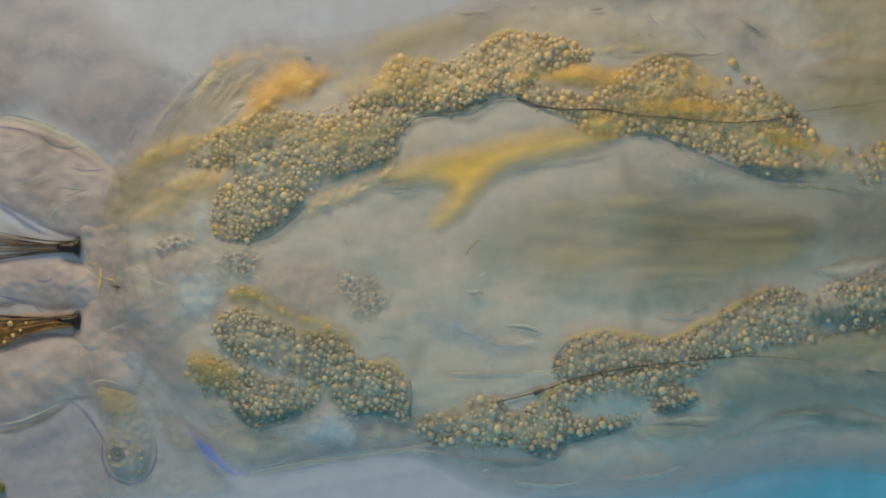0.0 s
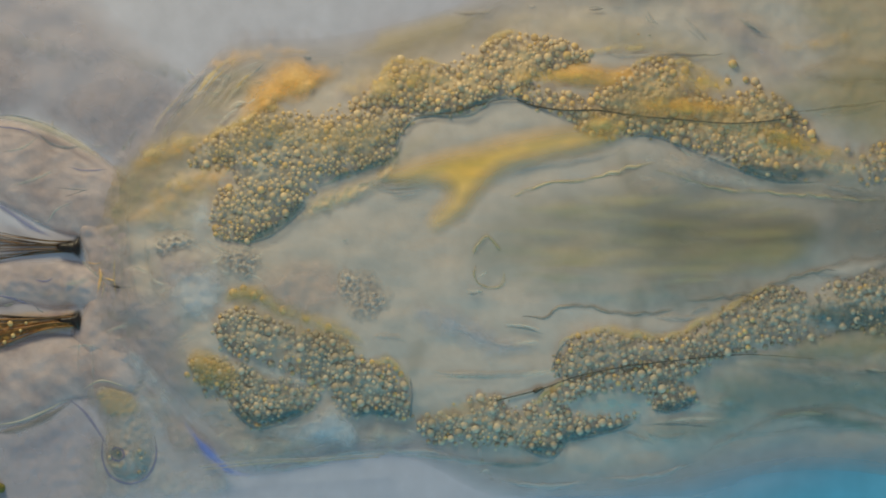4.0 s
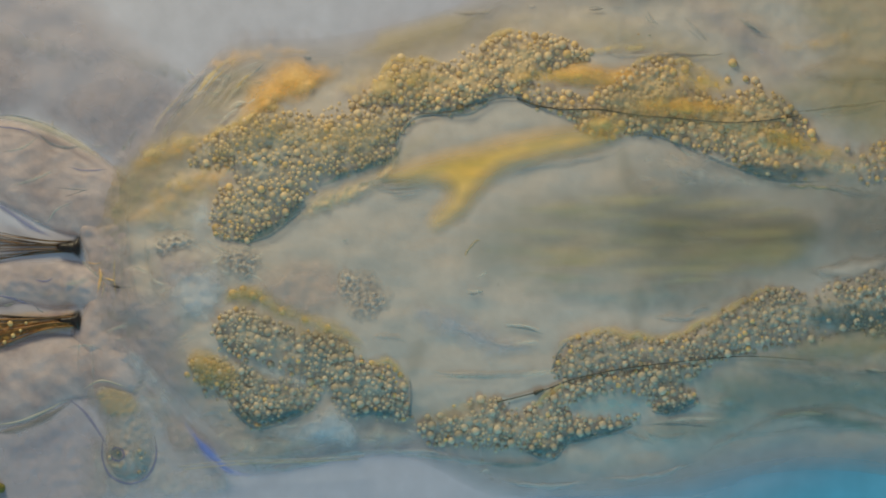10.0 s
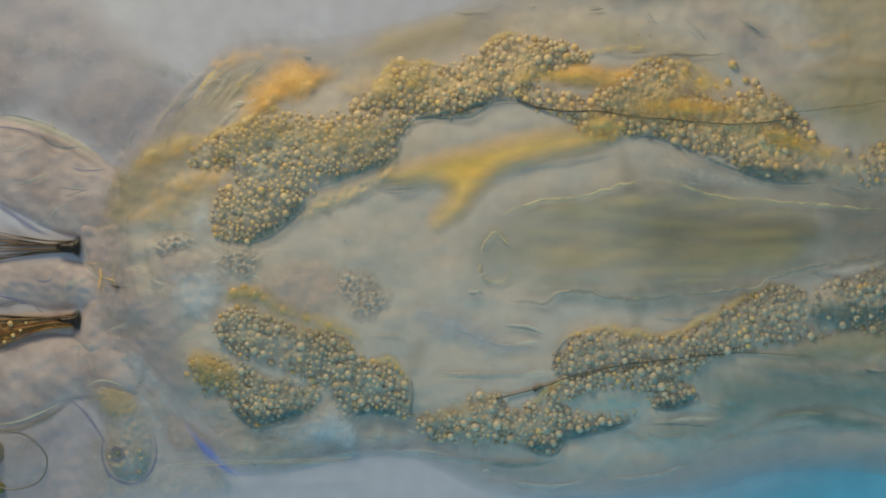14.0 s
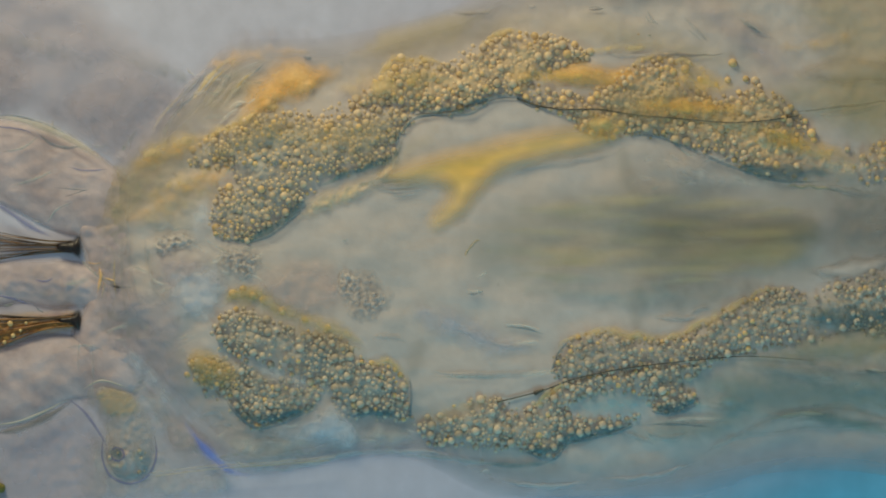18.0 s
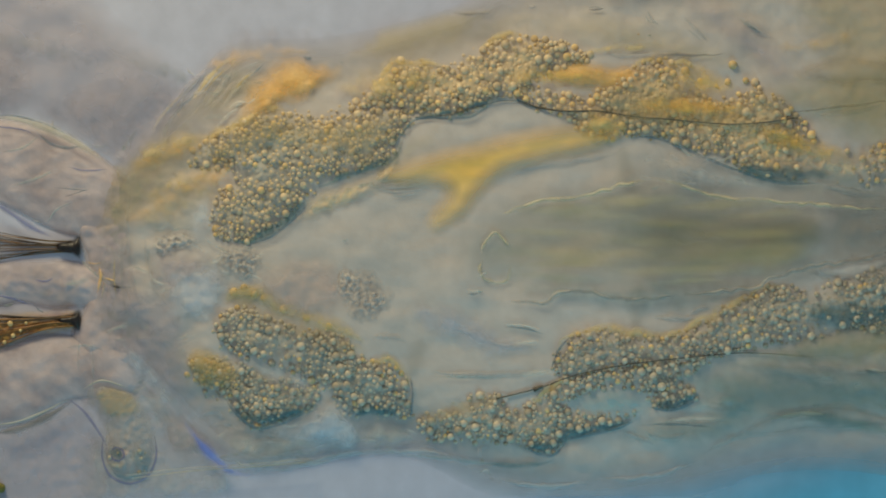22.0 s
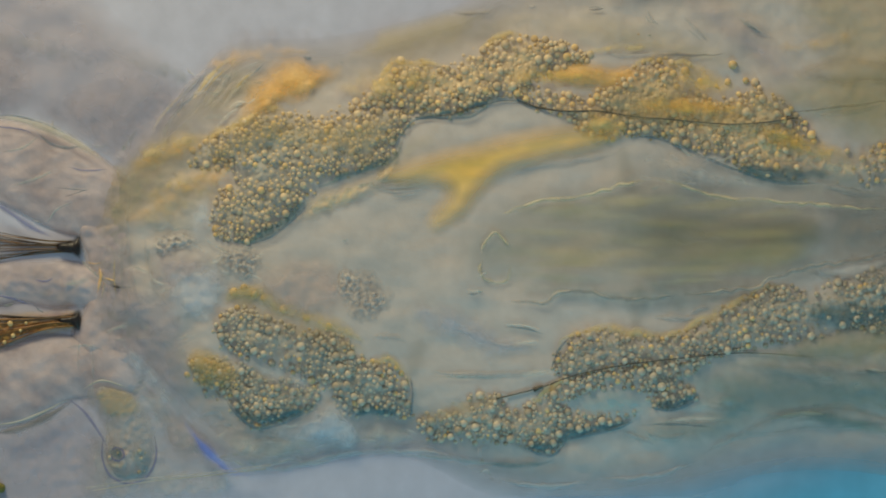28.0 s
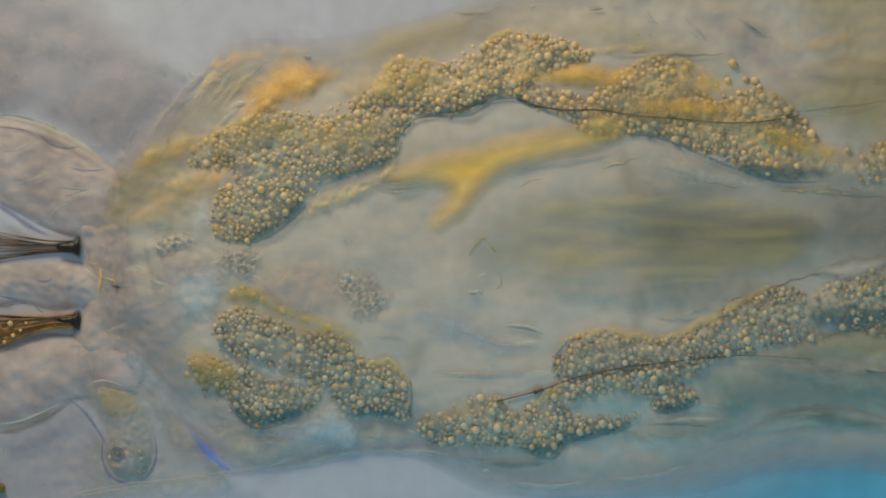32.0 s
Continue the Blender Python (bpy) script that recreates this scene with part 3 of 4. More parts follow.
    # amber strips that paint the warm highlight on the lobes' rims
    rims = (("lower_tail", [(392, 548), (410, 522), (450, 520), (500, 548), (560, 572), (620, 592), (645, 612)], 26), ("lower_flank", [(332, 652), (352, 632), (390, 648), (425, 668)], 30), ("lower_head", [(985, 640), (1000, 606), (1060, 588), (1120, 594), (1200, 596), (1240, 574), (1290, 547), (1345, 518), (1400, 510)], 15), ("lower_tail", [(640, 642), (685, 641), (715, 664), (724, 690)], 14), ("upper_middle", [(665, 140), (690, 112), (740, 106), (785, 112)], 14), ("upper_middle", [(850, 80), (885, 60), (935, 56)], 12),
            ("upper_tail", [(345, 252), (410, 222), (470, 190), (515, 198)], 18), ("lower_middle", [(940, 722), (975, 695), (1015, 677)], 12), ("upper_head", [(1105, 124), (1150, 103), (1200, 106), (1240, 116)], 12))
    for lobe, points, width in rims:
        strip("rim", points, width * 1.5, 0.002, GILT, lobes[lobe], lambda u, v: np.maximum(relief(u, v), skin(u, v) + 0.002), "lobe rim with amber light in its colour", jag=4, seed=int(width), taper=0.25)
    pillow("lobe_edge", [(520, 392), (548, 352), (600, 328), (660, 302), (704, 272), (706, 300), (668, 338), (610, 366), (560, 384)], WARM_LOBE, lobes["upper_tail"], skin, 0.006, 16, "pale translucent edge of the lobe", 0.5, 24, 77, 3.0, 0.0, soft=22, ragged=3, lumps=0.1)
    # upright creases, their shade put into the colour of nearly flat strips
    for points, width in (([(1100, 255), (1108, 300), (1122, 350)], 24), ([(1320, 488), (1326, 530), (1325, 575)], 20), ([(725, 670), (735, 640), (748, 595)], 26), ([(1135, 500), (1128, 540), (1125, 590)], 24)):
        strip("crease", points, width * 1.8, 0.0008, FAINT, larva, skin, "faint upright crease drawn as a darker strip", seed=int(width), taper=0.3)
    folds = (([(890, 312), (960, 292), (1040, 280), (1105, 265)], 14), ([(780, 575), (830, 590), (890, 612), (950, 612)], 10), ([(760, 660), (860, 664), (975, 658)], 9),
             ([(430, 830), (520, 826), (620, 802), (720, 800)], 9), ([(440, 838), (500, 815), (560, 822), (615, 798)], 6), ([(620, 800), (740, 800), (850, 815)], 8), ([(1370, 748), (1440, 738), (1568, 745)], 16),
             ([(1180, 740), (1230, 748), (1285, 744)], 8), ([(1240, 718), (1290, 722), (1330, 730)], 10), ([(1440, 205), (1500, 200), (1568, 186)], 8), ([(1060, 96), (1150, 100), (1250, 95)], 8), ([(1310, 32), (1345, 55), (1370, 70)], 12),
             ([(1210, 30), (1235, 55), (1255, 78)], 6), ([(1430, 120), (1500, 122), (1568, 126)], 9), ([(1420, 640), (1490, 655), (1568, 660)], 12), ([(1440, 605), (1500, 610), (1568, 600)], 22), ([(1300, 645), (1400, 660), (1500, 672)], 18),
             ([(660, 310), (700, 318), (745, 305)], 8), ([(655, 325), (700, 330), (740, 322)], 8), ([(640, 322), (690, 340), (720, 345)], 7), ([(290, 262), (292, 230), (315, 200), (335, 170)], 5), ([(300, 205), (335, 160), (365, 130)], 7),
             ([(360, 195), (395, 150), (420, 115)], 9), ([(385, 200), (420, 155), (450, 120)], 9), ([(520, 155), (545, 150), (550, 165), (525, 170)], 9), ([(230, 340), (225, 400), (230, 470), (250, 560)], 7), ([(175, 330), (170, 400), (178, 470)], 6),
             ([(255, 420), (265, 470), (295, 500)], 10), ([(1050, 850), (1150, 843), (1240, 815)], 8), ([(870, 848), (960, 860), (1050, 852)], 8), ([(855, 820), (850, 795), (870, 790)], 8), ([(835, 22), (850, 20), (866, 23)], 4),
             ([(1040, 12), (1055, 13), (1070, 15)], 4), ([(930, 8), (940, 14), (950, 8)], 4), ([(640, 770), (670, 775), (700, 765)], 12), ([(350, 740), (380, 730), (400, 745)], 8), ([(370, 755), (400, 748), (420, 765)], 8), ([(430, 790), (480, 780), (530, 790)], 9), ([(450, 812), (500, 800), (560, 806)], 8), ([(560, 770), (600, 780), (640, 772)], 8), ([(655, 600), (690, 595), (720, 605)], 8), ([(1100, 765), (1130, 775), (1160, 790)], 8), ([(1150, 770), (1190, 775), (1230, 765)], 8), ([(1450, 325), (1500, 340), (1560, 345)], 12), ([(1450, 500), (1500, 490), (1560, 485)], 10), ([(1150, 560), (1200, 565), (1240, 560)], 10), ([(1215, 560), (1235, 548), (1260, 545)], 8), ([(700, 785), (715, 770), (735, 775)], 10), ([(1145, 20), (1155, 35), (1165, 42)], 4))
    for k, (points, width) in enumerate(folds):
        strip("skin_fold", points, width * 1.8, 0.0009 + 0.00012 * width, PALE, larva, skin, "pale fold in the body wall", jag=2.2, seed=k, taper=0.4)
    # slanting fibres at the shoulder of the tail
    slants = (([(268, 246), (276, 222), (292, 198), (318, 172), (334, 150)], 11, STRAW), ([(290, 256), (289, 238), (298, 216), (318, 192), (344, 168), (368, 142)], 6, DARK), ([(318, 204), (340, 178), (362, 148), (392, 116), (430, 92)], 16, GILT), ([(338, 192), (366, 158), (396, 126), (436, 104)], 10, GILT),
              ([(356, 214), (374, 206), (398, 206)], 12, TEAL), ([(366, 198), (388, 176), (410, 152), (436, 134)], 10, MAUVE), ([(398, 146), (424, 126), (456, 112), (474, 110)], 8, TEAL), ([(440, 140), (450, 128), (462, 118), (468, 110)], 5, DARK), ([(446, 146), (458, 148), (470, 144)], 6, TEAL), ([(402, 178), (416, 160), (436, 148)], 12, CRUMPLE),
              ([(382, 226), (402, 204), (424, 190)], 10, CRUMPLE), ([(412, 198), (424, 184), (440, 176)], 8, TEAL), ([(300, 190), (326, 158), (356, 130), (392, 104)], 12, MAUVE), ([(410, 168), (430, 142), (452, 124)], 9, GILT), ([(350, 170), (372, 142), (404, 112)], 9, CRUMPLE), ([(205, 292), (220, 262), (236, 238), (246, 224)], 16, TEAL))
    rng = np.random.RandomState(17)
    for k, (points, width, mat) in enumerate(slants):
        strip("muscle_fibre", points, width, 0.0012, mat, larva, lambda u, v: skin(u, v) + 0.0035, "slanting muscle fibre", jag=1.2, seed=60 + k, taper=0.5)
    for k in range(6):
        a = rng.uniform(-8, 8)
        strip("muscle_fibre", [(640 + 9 * k + a, 306 + 8 * k), (690 + 5 * k, 311 + 7 * k + a * 0.4), (740 + rng.uniform(-15, 15), 300 + 8 * k)], rng.uniform(6, 12), 0.0018, PALE, larva, lambda u, v: skin(u, v) + 0.002, "fine fan of muscle fibre", jag=2.5, seed=80 + k, taper=0.5)
    for outline, label, size in (([(600, 480), (640, 472), (675, 490), (698, 525), (690, 550), (650, 575), (620, 560), (600, 530), (582, 510)], "grey grainy cell cluster", 0.005),
                                 ([(275, 415), (330, 405), (350, 430), (310, 455), (268, 450)], "pale glassy tissue patch", 0.006), ([(385, 440), (440, 432), (468, 455), (455, 490), (415, 498), (385, 480)], "grey grainy tissue", 0.006),
                                 ([(560, 725), (600, 720), (640, 760), (630, 795), (580, 790), (545, 760)], "pale blue tissue patch", 0.005)):
        pillow("tissue_patch", outline, CRUMPLE, larva, skin, size * 0.8, 24, label, 1.2, 13, 7, 2.5, soft=18, ragged=5)
    # soft blotches of tissue seen through the body wall; on the right, grey and slate ones also paint the light's
    # falloff
    blots = ((GILT, [(326, 652), (345, 622), (392, 640), (425, 668), (400, 692), (350, 684)], "amber tissue"), (GILT, [(398, 530), (410, 506), (440, 500), (468, 520), (455, 540), (420, 545)], "amber tissue"),
             (MAUVE, [(270, 430), (360, 440), (410, 500), (370, 560), (290, 540), (250, 480)], "mauve wrinkled tissue"), (TEAL, [(110, 508), (145, 482), (182, 476), (182, 502), (145, 518)], "teal tissue"), (TEAL, [(40, 498), (60, 484), (88, 484), (84, 500), (60, 506)], "teal tissue"),
             (VEIL, [(180, 440), (215, 436), (222, 480), (205, 520), (182, 512)], "thin yellow tissue veil"), (DUSK, [(160, 540), (200, 520), (240, 560), (220, 600), (170, 600)], "dim grey-brown patch"),
             (VEIL, [(470, 195), (560, 198), (720, 196), (705, 250), (640, 290), (540, 280), (460, 250)], "thin yellow tissue veil"), (VEIL, [(1040, 160), (1150, 130), (1260, 150), (1330, 190), (1420, 230), (1330, 250), (1200, 240), (1090, 235)], "thin yellow tissue veil"),
             (LILAC, [(728, 535), (800, 540), (890, 585), (945, 622), (880, 638), (800, 610), (740, 580)], "lilac membrane"), (PINK, [(60, 220), (150, 250), (200, 320), (180, 400), (90, 390), (20, 330)], "pinkish tissue"), (PINK, [(130, 600), (220, 600), (240, 690), (200, 760), (120, 700), (40, 700), (40, 620)], "pinkish tissue"),
             (MAUVE, [(60, 195), (170, 140), (300, 130), (350, 170), (300, 250), (225, 325), (185, 300), (120, 245)], "mauve wrinkled tissue"),
             # the mauve patch here is added to darken the slide beside the papilla
             (MAUVE, [(-60, 740), (40, 728), (110, 690), (160, 690), (212, 780), (225, 880), (120, 960), (-60, 990)], "dim grey-brown patch"), (BLUISH, [(205, 600), (240, 608), (300, 670), (345, 730), (372, 782), (340, 770), (280, 705), (225, 650)], "pale blue membrane"),
             (OCHRE, [(90, 520), (120, 505), (150, 512), (152, 540), (110, 548)], "ochre granular tissue"), (DUSK, [(-40, 470), (40, 462), (110, 475), (90, 500), (20, 505), (-40, 510)], "dim grey-brown patch"), (MAUVE, [(-60, 610), (40, 602), (120, 600), (140, 650), (60, 690), (-60, 700)], "mauve wrinkled tissue"),
             (MAUVE, [(-60, 40), (20, 60), (60, 130), (40, 200), (-60, 210)], "mauve wrinkled tissue"),
             (MAUVE, [(360, 130), (390, 75), (450, 48), (530, 55), (600, 62), (540, 82), (450, 84), (400, 110)], "lavender-grey hump of the body wall"), (MAUVE, [(190, 650), (260, 680), (330, 745), (410, 835), (370, 850), (300, 820), (284, 780), (272, 730), (215, 690)], "grey-brown wrinkled tissue"),
             (TEAL, [(-60, 55), (60, 60), (140, 90), (200, 110), (130, 118), (40, 95), (-60, 85)], "blue-grey tissue"), (TEAL, [(170, 95), (240, 88), (310, 120), (345, 150), (290, 145), (220, 125)], "blue-grey tissue"),
             (VEIL, [(880, 60), (960, 25), (1060, 15), (1160, 40), (1280, 80), (1330, 130), (1250, 130), (1130, 105), (1040, 90), (960, 70)], "thin yellow tissue veil"), (VEIL, [(1300, 190), (1400, 120), (1500, 95), (1640, 90), (1640, 240), (1520, 260), (1420, 225)], "thin yellow tissue veil"),
             (VEIL, [(620, 130), (700, 90), (800, 50), (900, 20), (960, 30), (860, 75), (760, 110), (680, 140)], "thin yellow tissue veil"), (VEIL, [(180, 420), (200, 330), (300, 250), (420, 200), (480, 150), (420, 110), (350, 150), (250, 250), (170, 340)], "thin yellow tissue veil"),
             (VEIL, [(1400, 600), (1480, 575), (1640, 560), (1640, 620), (1500, 640), (1420, 635)], "thin yellow tissue veil"), (VEIL, [(700, 300), (640, 330), (560, 350), (600, 320), (660, 280), (720, 240), (780, 220), (760, 270)], "thin yellow tissue veil"),
             (ORANGE, [(1010, 222), (1060, 212), (1112, 222), (1098, 245), (1045, 247)], "bright orange tissue"), (AMBER, [(1340, 235), (1420, 240), (1500, 265), (1470, 285), (1390, 270)], "amber tissue"), (DUSK, [(1180, 500), (1450, 482), (1640, 450), (1640, 500), (1400, 510), (1280, 560), (1180, 565)], "dense grey tissue with painted dimming"), (PALE, [(330, 745), (430, 765), (560, 755), (660, 765), (720, 790), (600, 808), (480, 832), (420, 832)], "pale crumpled tissue"), (BLUISH, [(470, 765), (540, 735), (600, 720), (640, 755), (620, 790), (540, 795)], "pale blue membrane"),
             (BLUISH, [(455, 655), (500, 650), (560, 668), (545, 690), (490, 685)], "pale blue membrane"), (PALE, [(640, 760), (700, 750), (730, 770), (700, 795), (650, 790)], "pale crumpled tissue"), (DUSK, [(1445, 335), (1530, 320), (1680, 330), (1680, 480), (1530, 478), (1455, 470)], "dense grey tissue with painted dimming"), (SLATE, [(1130, 670), (1280, 630), (1400, 632), (1680, 650), (1680, 770), (1500, 765), (1350, 775), (1260, 800), (1150, 800), (1100, 770), (1150, 735), (1240, 720)], "dense grey tissue with painted dimming"),
             (MAUVE, [(200, 520), (280, 500), (340, 540), (330, 620), (230, 600)], "mauve wrinkled tissue"), (OCHRE, [(392, 535), (405, 505), (450, 503), (482, 535), (525, 560), (600, 580), (645, 610), (650, 640), (560, 615), (480, 580), (430, 552)], "ochre granular tissue"), (TEAL, [(900, 505), (1050, 500), (1250, 495), (1300, 520), (1150, 550), (1000, 540)], "blue-grey tissue"),
             (OCHRE, [(170, 345), (230, 270), (330, 228), (370, 255), (300, 330), (235, 400), (180, 430)], "ochre granular tissue"), (ORANGE, [(430, 215), (455, 170), (500, 130), (560, 115), (610, 120), (585, 150), (540, 180), (480, 195)], "bright orange tissue"),
             (ORANGE, [(115, 328), (150, 318), (190, 308), (172, 336), (130, 344)], "bright orange tissue"), (ORANGE, [(360, 120), (400, 92), (480, 84), (560, 92), (470, 106), (400, 125)], "bright orange tissue"), (PINK, [(600, 150), (660, 120), (670, 165), (620, 180), (580, 185)], "pinkish tissue"), (ORANGE, [(960, 140), (1010, 122), (1080, 128), (1060, 150), (1000, 152)], "bright orange tissue"),
             (ORANGE, [(1100, 190), (1160, 175), (1240, 178), (1290, 195), (1240, 212), (1150, 208)], "bright orange tissue"), (AMBER, [(1190, 130), (1250, 120), (1300, 150), (1280, 172), (1220, 165)], "amber tissue"), (OCHRE, [(230, 380), (300, 330), (370, 310), (400, 330), (340, 390), (270, 420)], "ochre granular tissue"),
             (MAUVE, [(165, 420), (230, 405), (260, 480), (255, 560), (200, 590), (160, 540)], "mauve wrinkled tissue"), (MAUVE, [(180, 610), (260, 560), (330, 600), (330, 700), (260, 690)], "mauve wrinkled tissue"), (BLUISH, [(300, 480), (380, 465), (405, 520), (370, 570), (300, 560)], "pale blue membrane"), (BLUISH, [(315, 380), (365, 338), (385, 390), (345, 425)], "pale blue membrane"),
             (PINK, [(450, 500), (520, 455), (600, 470), (610, 540), (540, 570), (470, 545)], "pinkish tissue"), (TEAL, [(500, 395), (560, 370), (640, 348), (590, 335), (530, 350)], "teal tissue"), (BLUISH, [(200, 615), (250, 630), (300, 690), (350, 750), (310, 745), (250, 690)], "pale blue membrane"),
             (BLUISH, [(545, 735), (590, 705), (640, 750), (640, 795), (590, 800), (550, 780)], "pale blue membrane"),
             (OCHRE, [(325, 640), (350, 615), (400, 640), (440, 690), (400, 700), (340, 680)], "ochre granular tissue"), (OCHRE, [(320, 290), (380, 245), (450, 200), (520, 195), (500, 250), (430, 280), (370, 300)], "ochre granular tissue"), (OCHRE, [(1310, 225), (1380, 225), (1460, 255), (1540, 270), (1530, 295), (1440, 285), (1350, 260)], "ochre granular tissue"),
             (TEAL, [(1300, 300), (1380, 312), (1480, 310), (1540, 335), (1460, 340), (1370, 330)], "teal tissue"), (MAUVE, [(1200, 10), (1280, 0), (1400, 90), (1390, 150), (1310, 110)], "pale blue membrane"), (AQUA, [(1010, 716), (1050, 690), (1110, 686), (1160, 706), (1150, 738), (1090, 744), (1030, 742)], "aqua membrane between the lobes"), (AQUA, [(1215, 735), (1250, 700), (1300, 705), (1330, 718), (1270, 730)], "aqua membrane"), (SLATE, [(1320, 652), (1400, 642), (1490, 644), (1640, 655), (1640, 690), (1480, 676), (1380, 676)], "slate tissue with painted dimming"),
             (CRUMPLE, [(1140, 268), (1210, 268), (1290, 300), (1330, 330), (1250, 340), (1170, 320)], "pale crumpled tissue"), (AMBER, [(1110, 180), (1180, 168), (1290, 178), (1330, 196), (1240, 206), (1160, 200)], "amber tissue"), (TEAL, [(385, 628), (450, 636), (520, 650), (580, 690), (520, 700), (450, 680), (390, 656)], "teal tissue"), (ORANGE, [(200, 322), (245, 284), (310, 254), (372, 244), (336, 274), (262, 302)], "bright orange tissue"), (ORANGE, [(222, 388), (280, 344), (345, 316), (408, 294), (396, 318), (325, 352), (262, 386)], "bright orange tissue"), (GILT, [(300, 400), (340, 372), (372, 372), (360, 396), (320, 412)], "amber tissue"),
             (VEIL, [(1400, -60), (1700, -80), (1700, 340), (1500, 250), (1440, 110)], "thin yellow tissue veil"), (ORANGE, [(1375, 84), (1440, 68), (1500, 50), (1535, 26), (1522, 58), (1465, 88), (1405, 94)], "orange muscle tissue"),
             (GILT, [(62, 508), (100, 498), (140, 514), (112, 545), (64, 538)], "amber tissue"), (OCHRE, [(20, 475), (80, 466), (130, 478), (110, 500), (40, 500)], "ochre granular tissue"), (CREAM, [(188, 812), (206, 806), (224, 818), (212, 836), (192, 832)], "cream cell"), (CREAM, [(226, 800), (248, 790), (262, 806), (244, 822)], "cream cell"), (ORANGE, [(326, 322), (366, 298), (408, 290), (404, 316), (362, 334)], "bright orange tissue"), (GILT, [(726, 748), (768, 722), (830, 703), (884, 698), (866, 722), (800, 746), (752, 754)], "amber tissue"), (OLIVE, [(1290, 645), (1400, 600), (1680, 572), (1680, 648), (1400, 655)], "thin olive tissue"), (PALE, [(225, 680), (300, 690), (350, 760), (425, 845), (390, 890), (250, 900), (150, 890), (140, 800), (190, 730)], "pale tissue round the papilla"), (SLATE, [(1270, 288), (1350, 304), (1480, 304), (1660, 318), (1660, 376), (1480, 362), (1350, 346)], "slate tissue with painted dimming"), (CREAM, [(638, 758), (700, 748), (732, 768), (704, 792), (650, 788)], "cream crumpled tissue"), (CREAM, [(560, 720), (600, 712), (632, 752), (622, 786), (580, 780)], "cream crumpled tissue"), (CREAM, [(385, 765), (450, 770), (520, 762), (560, 790), (480, 822), (415, 812)], "cream crumpled tissue"),
             (AMBER, [(880, 132), (960, 118), (1060, 116), (1100, 132), (1040, 150), (940, 152)], "amber tissue"), (GILT, [(600, 150), (680, 112), (780, 110), (800, 140), (720, 175), (640, 182)], "amber tissue"), (AMBER, [(1030, 200), (1080, 196), (1112, 222), (1080, 246), (1036, 240)], "amber tissue"), (AMBER, [(1340, 222), (1400, 226), (1440, 252), (1390, 262)], "amber tissue"), (GILT, [(1170, 112), (1240, 106), (1256, 128), (1200, 140)], "amber tissue"), (TEAL, [(1330, 640), (1420, 640), (1570, 665), (1600, 720), (1450, 690), (1350, 670)], "teal tissue"))
    for k, (mat, outline, label) in enumerate(blots):
        pillow("tissue_patch", outline, mat, larva, lambda u, v: np.maximum(eased(u, v), relief(u, v) * 0.6 + eased(u, v) * 0.4) + 0.0015 + 0.00004 * k + (0.003 if mat is BLUISH else 0), 0.004, 30, label, 0.4, 30, 30 + k, 5.0, 0.0, soft=44 if mat is MAUVE else 60 if mat in (DUSK, VEIL, SLATE) else 34, ragged=7)
    # pale and dark strips that paint the lit and shaded sides of creases
    creases = (([(1170, 746), (1220, 742), (1285, 742)], 10, CREAM), ([(1130, 753), (1200, 752), (1268, 757)], 6, DARK), ([(1528, 653), (1548, 655), (1566, 659)], 6, CREAM), ([(1528, 658), (1548, 660), (1566, 664)], 5, DARK), ([(888, 578), (930, 581), (964, 593)], 5, DARK), ([(888, 574), (930, 577), (960, 586)], 5, CREAM),
               ([(905, 612), (930, 606), (957, 605)], 7, CREAM), ([(915, 665), (955, 660), (988, 656)], 11, CREAM), ([(760, 666), (840, 668), (905, 667)], 7, TEAL), ([(1306, 34), (1330, 47), (1354, 64)], 10, TEAL), ([(1312, 38), (1332, 50), (1350, 62)], 4, DARK), ([(1395, 201), (1440, 195), (1500, 188), (1590, 176)], 5, RIM),
               ([(1140, 101), (1190, 97), (1250, 98), (1288, 95)], 5, RIM), ([(1030, 93), (1080, 86), (1130, 84), (1172, 74)], 16, GILT), ([(800, 22), (830, 25), (866, 23), (870, 12)], 4, RIM), ([(1040, 17), (1056, 18), (1072, 16)], 4, RIM), ([(1142, 26), (1148, 38), (1160, 42)], 5, TEAL), ([(1216, 52), (1230, 62), (1242, 74)], 5, TEAL),
               ([(826, 519), (838, 521), (850, 518)], 5, DARK), ([(826, 515), (838, 516), (852, 513)], 6, CREAM), ([(845, 492), (856, 484), (862, 480)], 5, CREAM), ([(1400, 747), (1440, 740), (1500, 748), (1600, 770)], 24, SLATE), ([(1360, 742), (1420, 732), (1480, 736)], 12, STRAW),
               ([(1250, 712), (1275, 714), (1300, 714)], 5, TEAL), ([(1250, 800), (1290, 780), (1330, 772)], 10, TEAL), ([(1140, 762), (1152, 772), (1166, 782)], 5, TEAL), ([(848, 838), (862, 832), (868, 842)], 6, CREAM), ([(690, 806), (760, 808), (840, 818), (900, 822)], 8, TEAL), ([(850, 820), (900, 824), (950, 822), (985, 812)], 12, DEEP))
    for k, (points, width, mat) in enumerate(creases):
        strip("crease", points, width * 1.3, 0.0012, mat, larva, lambda u, v: eased(u, v) + 0.004, "fine crease with painted light and dark sides", jag=1.0, seed=k, taper=0.4)
    # fine wrinkles of the thin outer tissue
    rng = np.random.RandomState(91)
    regions = ((350, 742, 560, 826, 22), (240, 400, 400, 560, 20), (380, 436, 470, 500, 14), (200, 560, 330, 700, 14), (1120, 268, 1320, 334, 18), (20, 225, 190, 400, 14), (10, 468, 140, 545, 12), (140, 600, 260, 700, 10), (640, 752, 730, 796, 8), (180, 430, 250, 600, 10), (330, 130, 460, 215, 12))
